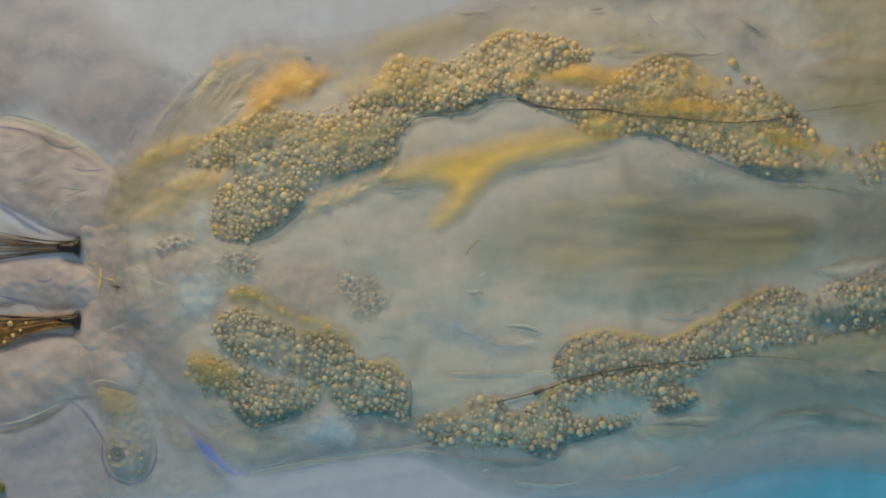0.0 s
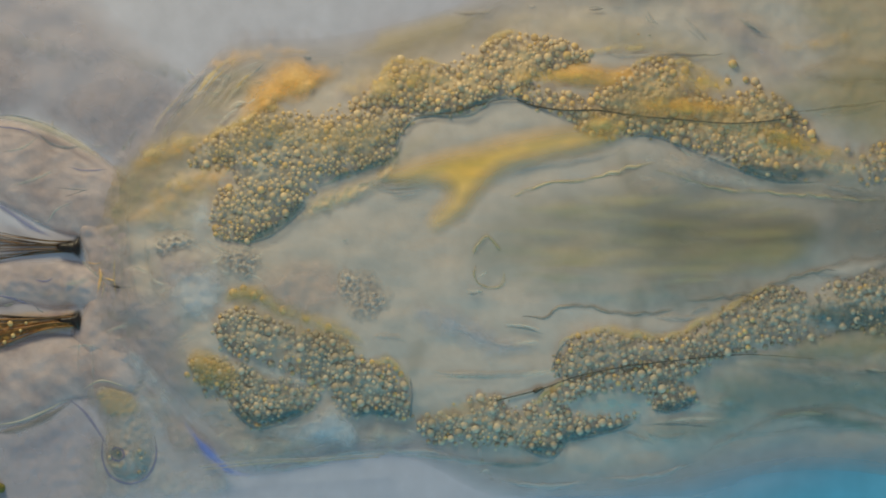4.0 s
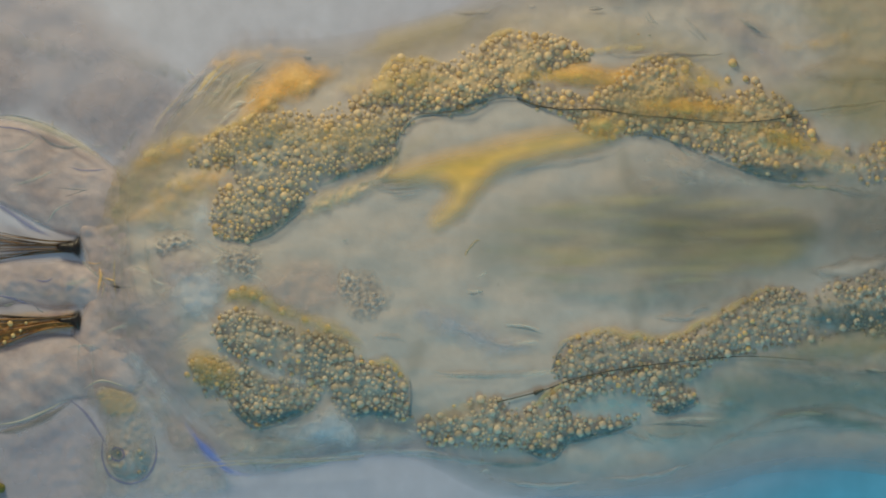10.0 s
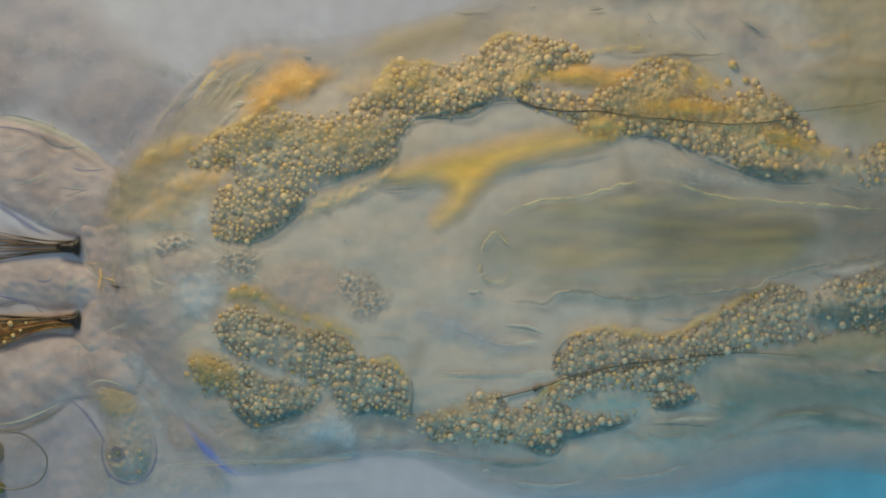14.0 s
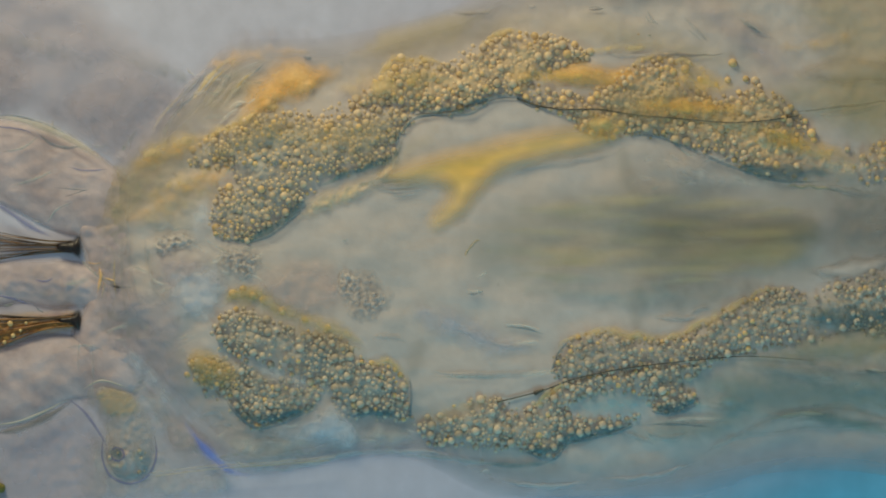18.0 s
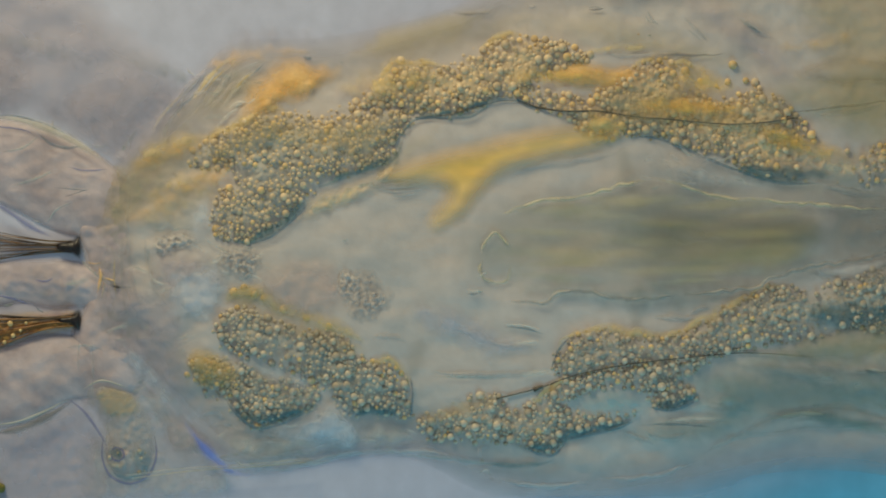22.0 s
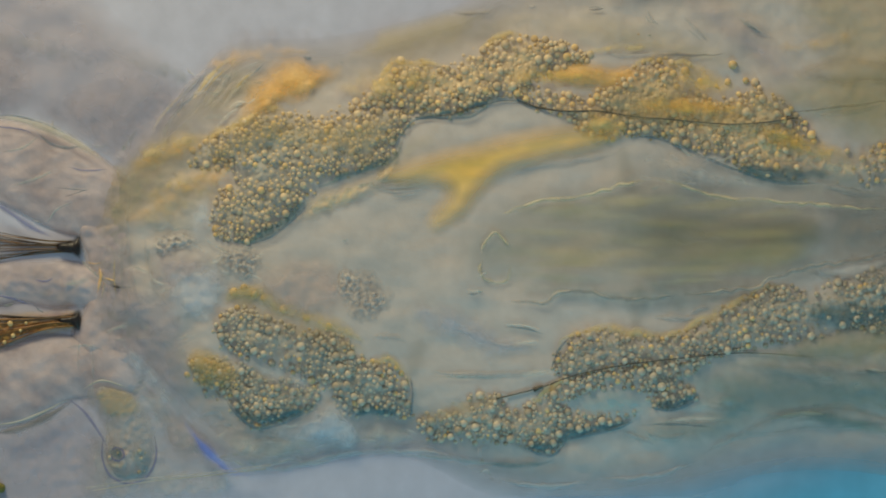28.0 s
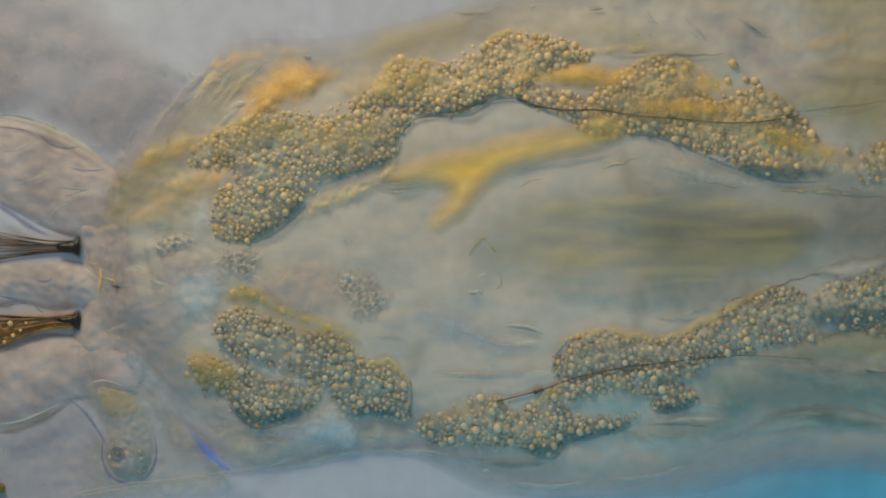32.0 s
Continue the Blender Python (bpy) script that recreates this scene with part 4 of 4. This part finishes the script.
    for left, high, right, low, n in regions:
        for k in range(n):
            u, v, long, way, bend = rng.uniform(left, right), rng.uniform(high, low), rng.uniform(9, 26), rng.uniform(-0.7, 0.7), rng.uniform(-0.5, 0.5)
            points = [(u + f * long * math.cos(way + f * bend), v + f * long * math.sin(way + f * bend)) for f in (-1, -0.4, 0.3, 1)]
            strip("wrinkle", points, rng.uniform(5, 9), 0.0011, (PALE, TEAL, CREAM, FAINT, CRUMPLE)[rng.randint(5)], larva, lambda u, v: eased(u, v) + 0.0048, "fine wrinkle", jag=1.2, seed=k, taper=0.5)
    for u, v, size, mat in ((547, 103, 12, DARK), (540, 101, 7, DARK), (648, 186, 12, OCHRE), (853, 815, 10, OCHRE), (316, 202, 5, ORANGE), (605, 110, 8, TEAL), (870, 848, 9, PALE), (962, 857, 9, PALE), (1150, 62, 8, TEAL), (1130, 60, 6, ORANGE), (610, 425, 10, TEAL), (850, 515, 12, TEAL)):
        strip("speck", [(u - size / 2, v), (u, v + 1), (u + size / 2, v)], size * 0.7, 0.003, mat, larva, relief, "small dark speck", seed=int(u), taper=0.4)
    # trachea trunks with their fine branches
    found = [tube("trachea", p, r, TRACHEA, larva, lambda u, v: relief(u, v) + 0.003, "thin dark air tube", 0.6) for p, r in (
        ([(735, 203), (760, 201), (790, 199), (850, 183), (885, 174), (920, 174)], 1.0), ([(915, 174), (950, 187), (1000, 194), (1060, 194), (1120, 203), (1200, 210), (1290, 217), (1360, 213), (1412, 205)], 1.7),
        ([(880, 712), (955, 693), (1010, 673), (1060, 661), (1130, 649), (1250, 636), (1330, 631), (1440, 638)], 1.3), ([(945, 697), (956, 692), (962, 690)], 4.0), ([(1530, 655), (1568, 660), (1620, 664)], 1.0))]
    return found, gut


tracheae, gut_parts = build_inside()


# ---------------------------------------------------------------- beating heart
def build_heart():
    upper = [strip("heart_wall", p, 10.5, 0.003, WALL, larva, lambda u, v: skin(u, v) + 0.0045, "thin wavy heart wall", jag=3.2, seed=s, taper=0.1) for s, p in (
        (1, [(885, 380), (930, 366), (965, 356), (1010, 352), (1060, 340), (1110, 326), (1150, 319)]), (2, [(1150, 319), (1190, 323), (1230, 338), (1290, 352), (1350, 355), (1420, 360), (1490, 368), (1580, 374)]))]
    lower = [strip("heart_wall", p, 10.5, 0.003, SHADED_WALL, larva, lambda u, v: skin(u, v) + 0.0045, "thin wavy heart wall", jag=3.2, seed=s, taper=0.1) for s, p in (
        (3, [(900, 533), (960, 535), (985, 521), (1040, 518), (1080, 527), (1150, 530), (1200, 521)]), (4, [(1200, 521), (1300, 514), (1335, 511), (1370, 490), (1430, 475), (1500, 462), (1580, 448)]))]
    valves = [strip("heart_valve", p, 9, 0.003, WALL, larva, lambda u, v: skin(u, v) + 0.002, "small crinkled heart valve flap", jag=2.5, seed=s, taper=0.15) for s, p in (
        (5, [(903, 440), (890, 422), (875, 412), (860, 425), (852, 445)]), (6, [(852, 458), (850, 480), (862, 497), (882, 503), (900, 492), (903, 470)]))]
    return upper, lower, valves


heart_upper, heart_lower, heart_valves = build_heart()


# ---------------------------------------------------------------- tail: bristle tufts, papillae, lobes
def build_tufts():
    for cu, cv, mat, spread, n, name in ((138, 437, BRISTLE, 0.30, 15, "dark"), (138, 567, HONEY, 0.20, 20, "honey-brown")):
        outline = [(cu - 34, cv - 9), (cu - 10, cv - 13), (cu + 3, cv - 21), (cu + 8, cv), (cu + 3, cv + 21), (cu - 10, cv + 13), (cu - 34, cv + 9), (cu - 40, cv)]
        tuft, top, poly = pillow("bristle_socket", outline, BLACK, larva, lambda u, v: np.maximum(skin(u, v), 0.004), 0.014, 12, "black bristle socket", 0.1, 12, 4, 2.5, 0.002, soft=7)
        rng = np.random.RandomState(cv)
        if mat is HONEY:
            web, web_top, _ = pillow("bristle_web", [(132, 549), (70, 550), (0, 556), (-60, 562), (-60, 650), (0, 622), (60, 598), (132, 586)], RUSSET, tuft, lambda u, v: np.maximum(skin(u, v), 0.004), 0.008, 18, "russet web of matted bristles", 0.4, 22, 6, 3.0, 0.0, soft=16)
            for k, (u, v, r) in enumerate(((18, 573, 5), (23, 594, 4), (36, 585, 3), (8, 606, 4), (46, 572, 3))):
                ob = new("droplet", gold_ball)
                ob.parent = tuft
                ob.location, ob.scale = at(u, v, float(web_top(np.array([u]), np.array([v]))[0]) + 0.003), (r / 1000,) * 3
        for k in range(n):
            f = (k + 0.5) / n * 2 - 1
            drop = 25 if mat is HONEY else 0
            end = (-45, cv + drop + f * (38 if mat is HONEY else 36) + rng.uniform(-4, 4))
            mid = (70, cv + drop * 0.2 + f * 13 + rng.uniform(-3, 3))
            shade = HONEY if mat is BRISTLE and k % 3 == 1 else BRISTLE if mat is HONEY and k in (0, 1, 4) else mat
            tube("bristle", [(cu - 8, cv + f * 10), mid, end], 1.1 if mat is BRISTLE else 1.8, shade, tuft, (0.003 if mat is BRISTLE else 0.010) + 0.004 * rng.rand(), thin=0.6, sides=6)


def build_tail():
    # rounded papillae of the tail
    for outline, mat, label in (([(-60, 200), (0, 206), (60, 215), (130, 244), (195, 284), (230, 330), (220, 430), (140, 425), (90, 410), (40, 385), (-60, 320)], TAN, "tan wrinkled tail papilla"),
                                ([(-60, 480), (0, 460), (70, 455), (140, 460), (220, 480), (230, 550), (150, 548), (90, 552), (30, 540), (-60, 560)], TAN, "grey grainy tail papilla"),
                                ([(-60, 625), (0, 608), (80, 588), (140, 590), (230, 590), (260, 660), (230, 710), (130, 712), (60, 750), (0, 762), (-60, 770)], TAN, "smooth pinkish tail papilla")):
        pillow("papilla", outline, mat, larva, flat, 0.014, 60, label, 0.14 if "grainy" in label else 0.12, 26 if "grainy" in label else 50, 8, 4.0, soft=14)
    pillow("segment", [(130, 395), (190, 370), (260, 380), (290, 500), (280, 640), (200, 670), (140, 640), (122, 590), (146, 540), (152, 490), (146, 450)], TAN, larva, flat, 0.012, 40, "tan base of the tail", 0.15, 40, 14, 4.0, soft=16)
    pillow("segment", [(232, 655), (300, 685), (348, 745), (392, 806), (350, 806), (296, 796), (280, 744), (250, 700)], TAN, larva, flat, 0.004, 30, "tan tissue beside the papilla", 0.2, 30, 15, 4.0, soft=24)
    pillow("segment", [(-60, -60), (120, -50), (230, 45), (340, 128), (300, 200), (230, 270), (190, 285), (120, 240), (40, 212), (-60, 205)], MAUVE, larva, flat, 0.014, 70, "dim mauve tail segment out of focus", 0.22, 90, 12, 6.0, soft=60)
    sac, top, poly = pillow("papilla", [(145, 690), (175, 672), (235, 690), (268, 740), (279, 795), (268, 835), (240, 854), (215, 855), (190, 838), (180, 805), (185, 765), (160, 725)], PALE, larva, flat, 0.018, 44, "round-ended grey papilla with a blue rim", 0.12, 22, 9, 3.0, soft=12)
    strip("rim", [(186, 760), (181, 790), (182, 815), (195, 842), (225, 856), (255, 848), (272, 825), (277, 795), (270, 760)], 7, 0.002, BLUE, sac, lambda u, v: np.maximum(top(u, v), 0.013) + 0.005, "dark blue rim", taper=0.3)
    strip("cell_rim", [(196, 800), (204, 792), (216, 796), (220, 808), (210, 816), (199, 812), (196, 802)], 5, 0.001, BLUE, sac, lambda u, v: top(u, v) + 0.005, "blue ring of a cell", taper=0.1)
    for mat, outline, label in ((DEEP, [(190, 800), (200, 788), (216, 792), (222, 806), (208, 816), (194, 812)], "dark teal cell"), (PINK, [(205, 790), (224, 796), (230, 812), (214, 812)], "pinkish cell"), (STRAW, [(190, 820), (206, 816), (222, 822), (214, 832), (196, 830)], "bright straw cell"),
                                (VEIL, [(170, 695), (200, 684), (238, 700), (246, 728), (215, 740), (185, 735)], "warm tinted tissue"), (TEAL, [(196, 832), (222, 836), (250, 834), (240, 850), (212, 850)], "teal tissue"), (TEAL, [(232, 800), (258, 792), (272, 812), (262, 834), (238, 826)], "teal tissue")):
        pillow("cell", outline, mat, sac, lambda u, v: top(u, v) + 0.001, 0.003, 8, label, 0.4, 12, 3, 2.5, 0.0, soft=9)
    rng = np.random.RandomState(29)
    for k in range(7):
        ob = new("droplet", ball)
        ob.parent = sac
        u, v, r = rng.uniform(190, 268), rng.uniform(785, 845), rng.uniform(2.4, 5.0)
        ob.location, ob.scale = at(u, v, float(top(np.array([u]), np.array([v]))[0])), (r / 1000,) * 3
    for k, (u, v, r) in enumerate(((207, 803, 14), (240, 806, 9), (225, 826, 8), (250, 828, 8), (203, 832, 7))):
        ring = [(u + r * math.cos(a), v + r * math.sin(a) * 0.8) for a in np.linspace(k, k + 3.6, 6)]
        tube("cell_rim", ring, 1.0, PALE, sac, lambda a, b: top(a, b), "fine cell outline")
    rest = lambda u, v: np.maximum(relief(u, v) + 0.009, 0.019)
    strands = (([(-20, 208), (30, 211), (80, 226), (130, 250), (190, 288)], 22, STRAW), ([(-20, 205), (30, 206), (80, 220), (130, 244)], 5, DARK), ([(-20, 222), (40, 230), (62, 240)], 8, BLUE), ([(118, 295), (150, 302), (192, 300)], 8, BLUE), ([(-20, 352), (20, 378), (60, 405), (95, 420)], 16, BLUE),
               ([(80, 400), (100, 372), (130, 358)], 8, TEAL), ([(-20, 520), (20, 528), (55, 540)], 12, BLUE), ([(60, 540), (70, 550), (80, 553)], 7, DARK), ([(95, 332), (125, 335), (160, 338)], 4, DARK), ([(110, 350), (135, 342), (160, 334)], 4, DARK),
               ([(-20, 768), (30, 760), (80, 740), (134, 706)], 20, RIM), ([(-20, 754), (30, 747), (80, 728), (125, 704)], 10, STRAW), ([(118, 704), (150, 730), (178, 770), (190, 792)], 11, BLUE), ([(162, 600), (165, 650), (162, 715)], 5, TEAL), ([(140, 600), (138, 640), (140, 660)], 8, TEAL),
               ([(105, 618), (150, 612), (190, 622)], 9, TEAL), ([(140, 455), (160, 478), (190, 500)], 8, TEAL), ([(185, 500), (206, 508), (240, 509)], 5, DARK), ([(196, 505), (206, 508), (216, 509)], 11, BLACK), ([(145, 690), (180, 674), (230, 688)], 9, STRAW), ([(182, 492), (195, 495), (205, 498)], 7, ORANGE),
               ([(60, 230), (90, 255), (118, 262), (150, 258)], 12, DARK), ([(175, 470), (178, 490), (172, 520)], 14, ORANGE), ([(150, 462), (165, 467), (180, 466)], 5, ORANGE), ([(0, 270), (40, 262), (70, 240)], 9, TEAL), ([(20, 330), (60, 318), (100, 300)], 14, TEAL),
               ([(222, 400), (214, 450), (218, 520), (228, 580)], 12, FAINT), ([(268, 418), (262, 460), (272, 510), (300, 545)], 12, FAINT), ([(296, 414), (320, 404), (345, 410)], 7, TEAL), ([(204, 440), (202, 490), (206, 530)], 6, GILT), ([(180, 480), (184, 500), (180, 530)], 8, GILT), ([(60, 495), (80, 498), (95, 492)], 12, BLUE), ([(110, 505), (140, 500), (160, 490)], 18, TEAL), ([(240, 690), (270, 720), (280, 760)], 12, TEAL))
    for k, (points, width, mat) in enumerate(strands):
        strip("strand", points, width * (1.0 if width > 14 else 0.7), 0.002, mat, larva, rest, "thin strand on the tail", seed=k, taper=0.35)
    strip("cuticle_edge", [(325, 745), (355, 785), (385, 816), (412, 836), (450, 842)], 28, 0.003, AZURE, larva, rest, "bright blue cuticle edge", taper=0.6)


build_tufts()
build_tail()


# ---------------------------------------------------------------- things adrift on the slide
def loose_bristle():
    thing = empty("loose_bristle", "pale straw-coloured hair lying on the wet slide", "bristle")
    bm_points = [(784, 441), (884, 439), (984, 444), (1114, 446)]
    tube("shaft", bm_points, 1.7, HAIR, thing, 0.026, thin=1.4)
    tube("sheath", [(794, 447), (904, 445), (1004, 449), (1104, 451)], 0.8, STRAW, thing, 0.025, thin=1.2)
    return thing


def brown_casing():
    thing = empty("worm_casing", "brown worm-like casing with a clear empty tip", "casing")

    def bent(start, end, half, blunt):
        """Outline of a slightly curved sac between two places behind the tip."""
        back = np.linspace(start, end, 8)
        upper = [(784 - b, 441 + 25 * (b / 250) ** 2 - half * min(1, 0.45 + (b - start) / blunt)) for b in back]
        lower = [(784 - b, 441 + 25 * (b / 250) ** 2 + half * min(1, 0.45 + (b - start) / blunt)) for b in back[::-1]]
        return upper + lower

    pillow("content", bent(82, 460, 45, 30), BROWN, thing, flat, 0.036, 44, "mottled brown content", 0.05, 40, 5, 4.0, soft=5)
    pillow("sheath", bent(4, 440, 49, 70), CLEAR, thing, flat, 0.042, 44, "clear empty sheath", 0.02, 40, 5, 5.0)
    rim = bent(2, 300, 49, 70)
    tube("rim", rim[len(rim) // 2:] + rim[:len(rim) // 2], 1.6, RIM, thing, 0.03, "dark sheath rim")
    return thing


def debris(name, length, width, label, mat, base, height=0.012):
    thing = empty(name, label, "debris")
    h = length / 2
    shape = [(784 - h, 441 - width * 0.3), (784 - h * 0.4, 441 - width * 0.55), (784 + h * 0.5, 441 - width * 0.5), (784 + h * 0.9, 441 - width * 0.4), (784 + h, 441), (784 + h * 0.9, 441 + width * 0.4), (784 + h * 0.3, 441 + width * 0.5), (784 - h * 0.6, 441 + width * 0.45), (784 - h, 441 + width * 0.3)]
    pillow("flake", shape, mat, thing, lambda u, v: flat(u, v) + base, height, width * 0.5, "", 0.04, 60, 3, 4.0, soft=width * 0.4)
    strip("fold", [(784 - h * 0.7, 445), (784, 438), (784 + h * 0.7, 443)], width * 0.3, 0.003, mat, thing, lambda u, v: flat(u, v) + base + height, "faint lengthwise fold")
    return thing


def algae_clump():
    thing = empty("algae_clump", "dark olive clump of algae at the slide's corner", "algae")
    rng = np.random.RandomState(3)
    for k in range(26):
        ob = new("cell", algae_ball)
        ob.parent = thing
        r = rng.uniform(5, 12)
        u, v = rng.uniform(-60, 18), rng.uniform(835, 930)
        ob.location, ob.scale = at(u, v, r / 1000 * 0.9), (r / 1000,) * 3


algae_ball = ball_mesh("algae_cell", ALGAE, 2)
algae_clump()
hair, casing = loose_bristle(), brown_casing()
rod_low = debris("drifting_fibre", 175, 34, "blunt grey fibre drifting past", GREY, 0.0)
rod_high = debris("drifting_fibre", 190, 55, "blunt brownish fibre drifting past", GREY, 0.036)
shade_flake = debris("drifting_flake", 460, 110, "dim grey flake drifting past", DIM, 0.015, 0.004)


# ---------------------------------------------------------------- movement
def beats():
    """Moments at which the heart is fully drawn together."""
    out = [0.17 + 0.325 * k for k in range(17)] + [5.83, 6.62, 7.46, 8.46]
    out += [11.68] + [12.0 + 1 / 3 * k for k in range(8)] + [14.66 + 0.3155 * k for k in range(9)]
    out += [17.5 + 0.32 * k for k in range(16)] + [22.66, 23.0, 23.33, 23.66]
    out += [24.18 + 0.32 * k for k in range(12)] + [28.01 + 0.32 * k for k in range(12)]
    return out


def beat_rows():
    """Rows of time and how far the heart is drawn together, 0 to 1."""
    rows = [(0.0, 0.0)]
    for p in beats():
        for dt, c in ((-0.1, 0.0), (-0.034, 1.0), (0.034, 1.0), (0.1, 0.0)):
            if rows[-1][0] + 0.03 < p + dt < 31.97:
                rows.append((p + dt, c))
    return rows + [(32.0, 0.25)]


JERK = [(0, 0), (22.4, 0), (22.56, 0.45), (22.8, 0.95), (23.0, 1.0), (23.5, 0.97), (24.0, 0.38), (24.5, 0.1), (25.0, 0.0), (32, 0)]
LATE_JERK = [(0, 0), (22.7, 0), (23.0, 0.2), (23.5, 0.65), (24.0, 1.0), (24.5, 0.2), (25.0, 0.0), (32, 0)]


def level(rows, t):
    return float(np.interp(t, [r[0] for r in rows], [r[1] for r in rows]))


def pull(part, beat, jerk, late=False):
    """Keys a part that follows the heart's beat and the one strong twitch of the body; both as plan steps."""
    pulse, twitch = beat_rows(), LATE_JERK if late else JERK
    times = sorted({round(t, 3) for t, _ in pulse} | {t for t, _ in twitch})
    rows = []
    for t in times:
        if rows and frame(t) == frame(rows[-1][0]):
            continue
        c, j = level(pulse, t), level(twitch, t)
        rows.append((t, pose((beat[0] * c + jerk[0] * j) / 1000, -(beat[1] * c + jerk[1] * j) / 1000, 0)))
    walk(part, rows)


def drift(thing, rows, height=0.0):
    """Keys a loose thing: seconds, plan place, turn in degrees."""
    walk(thing, [(t, pose((u - 784) / 1000, (441 - v) / 1000, height, 0, 0, turn)) for t, u, v, turn in rows])


def wall_swing(part, step, sink):
    """A heart wall: at home when drawn together, set apart by step when slack."""
    rows, pulse, twitch = [], beat_rows(), JERK
    for t, c in pulse:
        if rows and frame(t) == frame(rows[-1][0]):
            continue
        j = level(twitch, t)
        rows.append((t, pose((step[0] * (1 - c) - 6 * j) / 1000, -(step[1] * (1 - c)) / 1000, -sink * (1 - c))))
    walk(part, rows)


def motions():
    pull(lobes["upper_tail"], (0, 2), (2, 12), True)
    pull(lobes["upper_middle"], (0, 5), (-11, 13))
    pull(lobes["upper_head"], (0, 3), (-13, 9))
    pull(lobes["lower_tail"], (2, -3), (2, -4), True)
    pull(lobes["lower_flank"], (0, 0), (6, -12), True)
    pull(lobes["lower_middle"], (-1, -7), (-15, -22))
    pull(lobes["lower_head"], (0, -5), (-9, -16))
    for k, (beat, jerk) in enumerate((((0, 5), (-11, 13)), ((0, 3), (-13, 9)), ((-1, -6), (-15, -20)), ((-1, -6), (-15, -20)))):
        pull(tracheae[k], beat, jerk)
    for part in gut_parts:
        pull(part, (0, 1), (-10, 3))
    wall_swing(heart_upper[0], (30, -62), 0.013)
    wall_swing(heart_upper[1], (0, -30), 0.0095)
    wall_swing(heart_lower[0], (0, 52), 0.014)
    wall_swing(heart_lower[1], (0, 22), 0.0105)
    wall_swing(heart_valves[0], (-30, 14), 0.0055)
    wall_swing(heart_valves[1], (-20, 18), 0.0055)
    drift(hair, [(0, 440, 836, 10), (6, 330, 822, 4), (9, 322, 824, 4.5), (12, 305, 822, 3), (14, 296, 821, 3), (17, 272, 836, 6), (19, 262, 836, 6), (25, 182, 850, 6.5), (28, 156, 862, 8), (32, 130, 872, 9)])
    drift(casing, [(0, -160, 780, -30), (5.5, -140, 1000, -40), (10.0, 20, 1130, -45), (10.3, 100, 1080, -45), (10.6, 185, 1030, -42), (11.0, 245, 995, -40), (11.4, 268, 990, -40), (11.8, 300, 985, -36), (12.3, 310, 965, -31), (12.7, 245, 906, -33), (13.0, 215, 890, -31), (13.3, 182, 866, -27), (13.6, 150, 842, -20), (13.9, 100, 830, -17), (14.2, 45, 824, -14),
                   (14.6, -60, 815, -14), (15.5, -160, 800, -20), (32, -160, 780, -30)])
    drift(rod_low, [(0, 1420, 1010, 20), (7.2, 1400, 960, 20), (8.0, 1360, 898, 12), (8.4, 1320, 896, 14), (8.7, 1330, 908, 20), (9.0, 1258, 850, 22), (9.1, 1170, 880, 22), (9.3, 1060, 960, 22), (32, 900, 1050, 20)])
    drift(rod_high, [(0, 1120, -50, 8), (31.1, 1160, -45, 8), (31.3, 1220, -22, 8), (31.4, 1265, 3, 10), (31.5, 1318, 12, 20), (31.6, 1392, 18, 42), (31.7, 1414, 22, 55), (31.8, 1442, 8, 60), (31.9, 1475, -75, 40), (32, 1500, -60, 0)])
    drift(shade_flake, [(0, -300, -120, 5), (28.6, -200, -80, 5), (29.0, 150, -20, 4), (29.3, 400, 0, 3), (29.6, 520, -10, 3), (29.9, 700, -40, 3), (30.4, 800, -120, 3), (32, 900, -160, 0)])


motions()
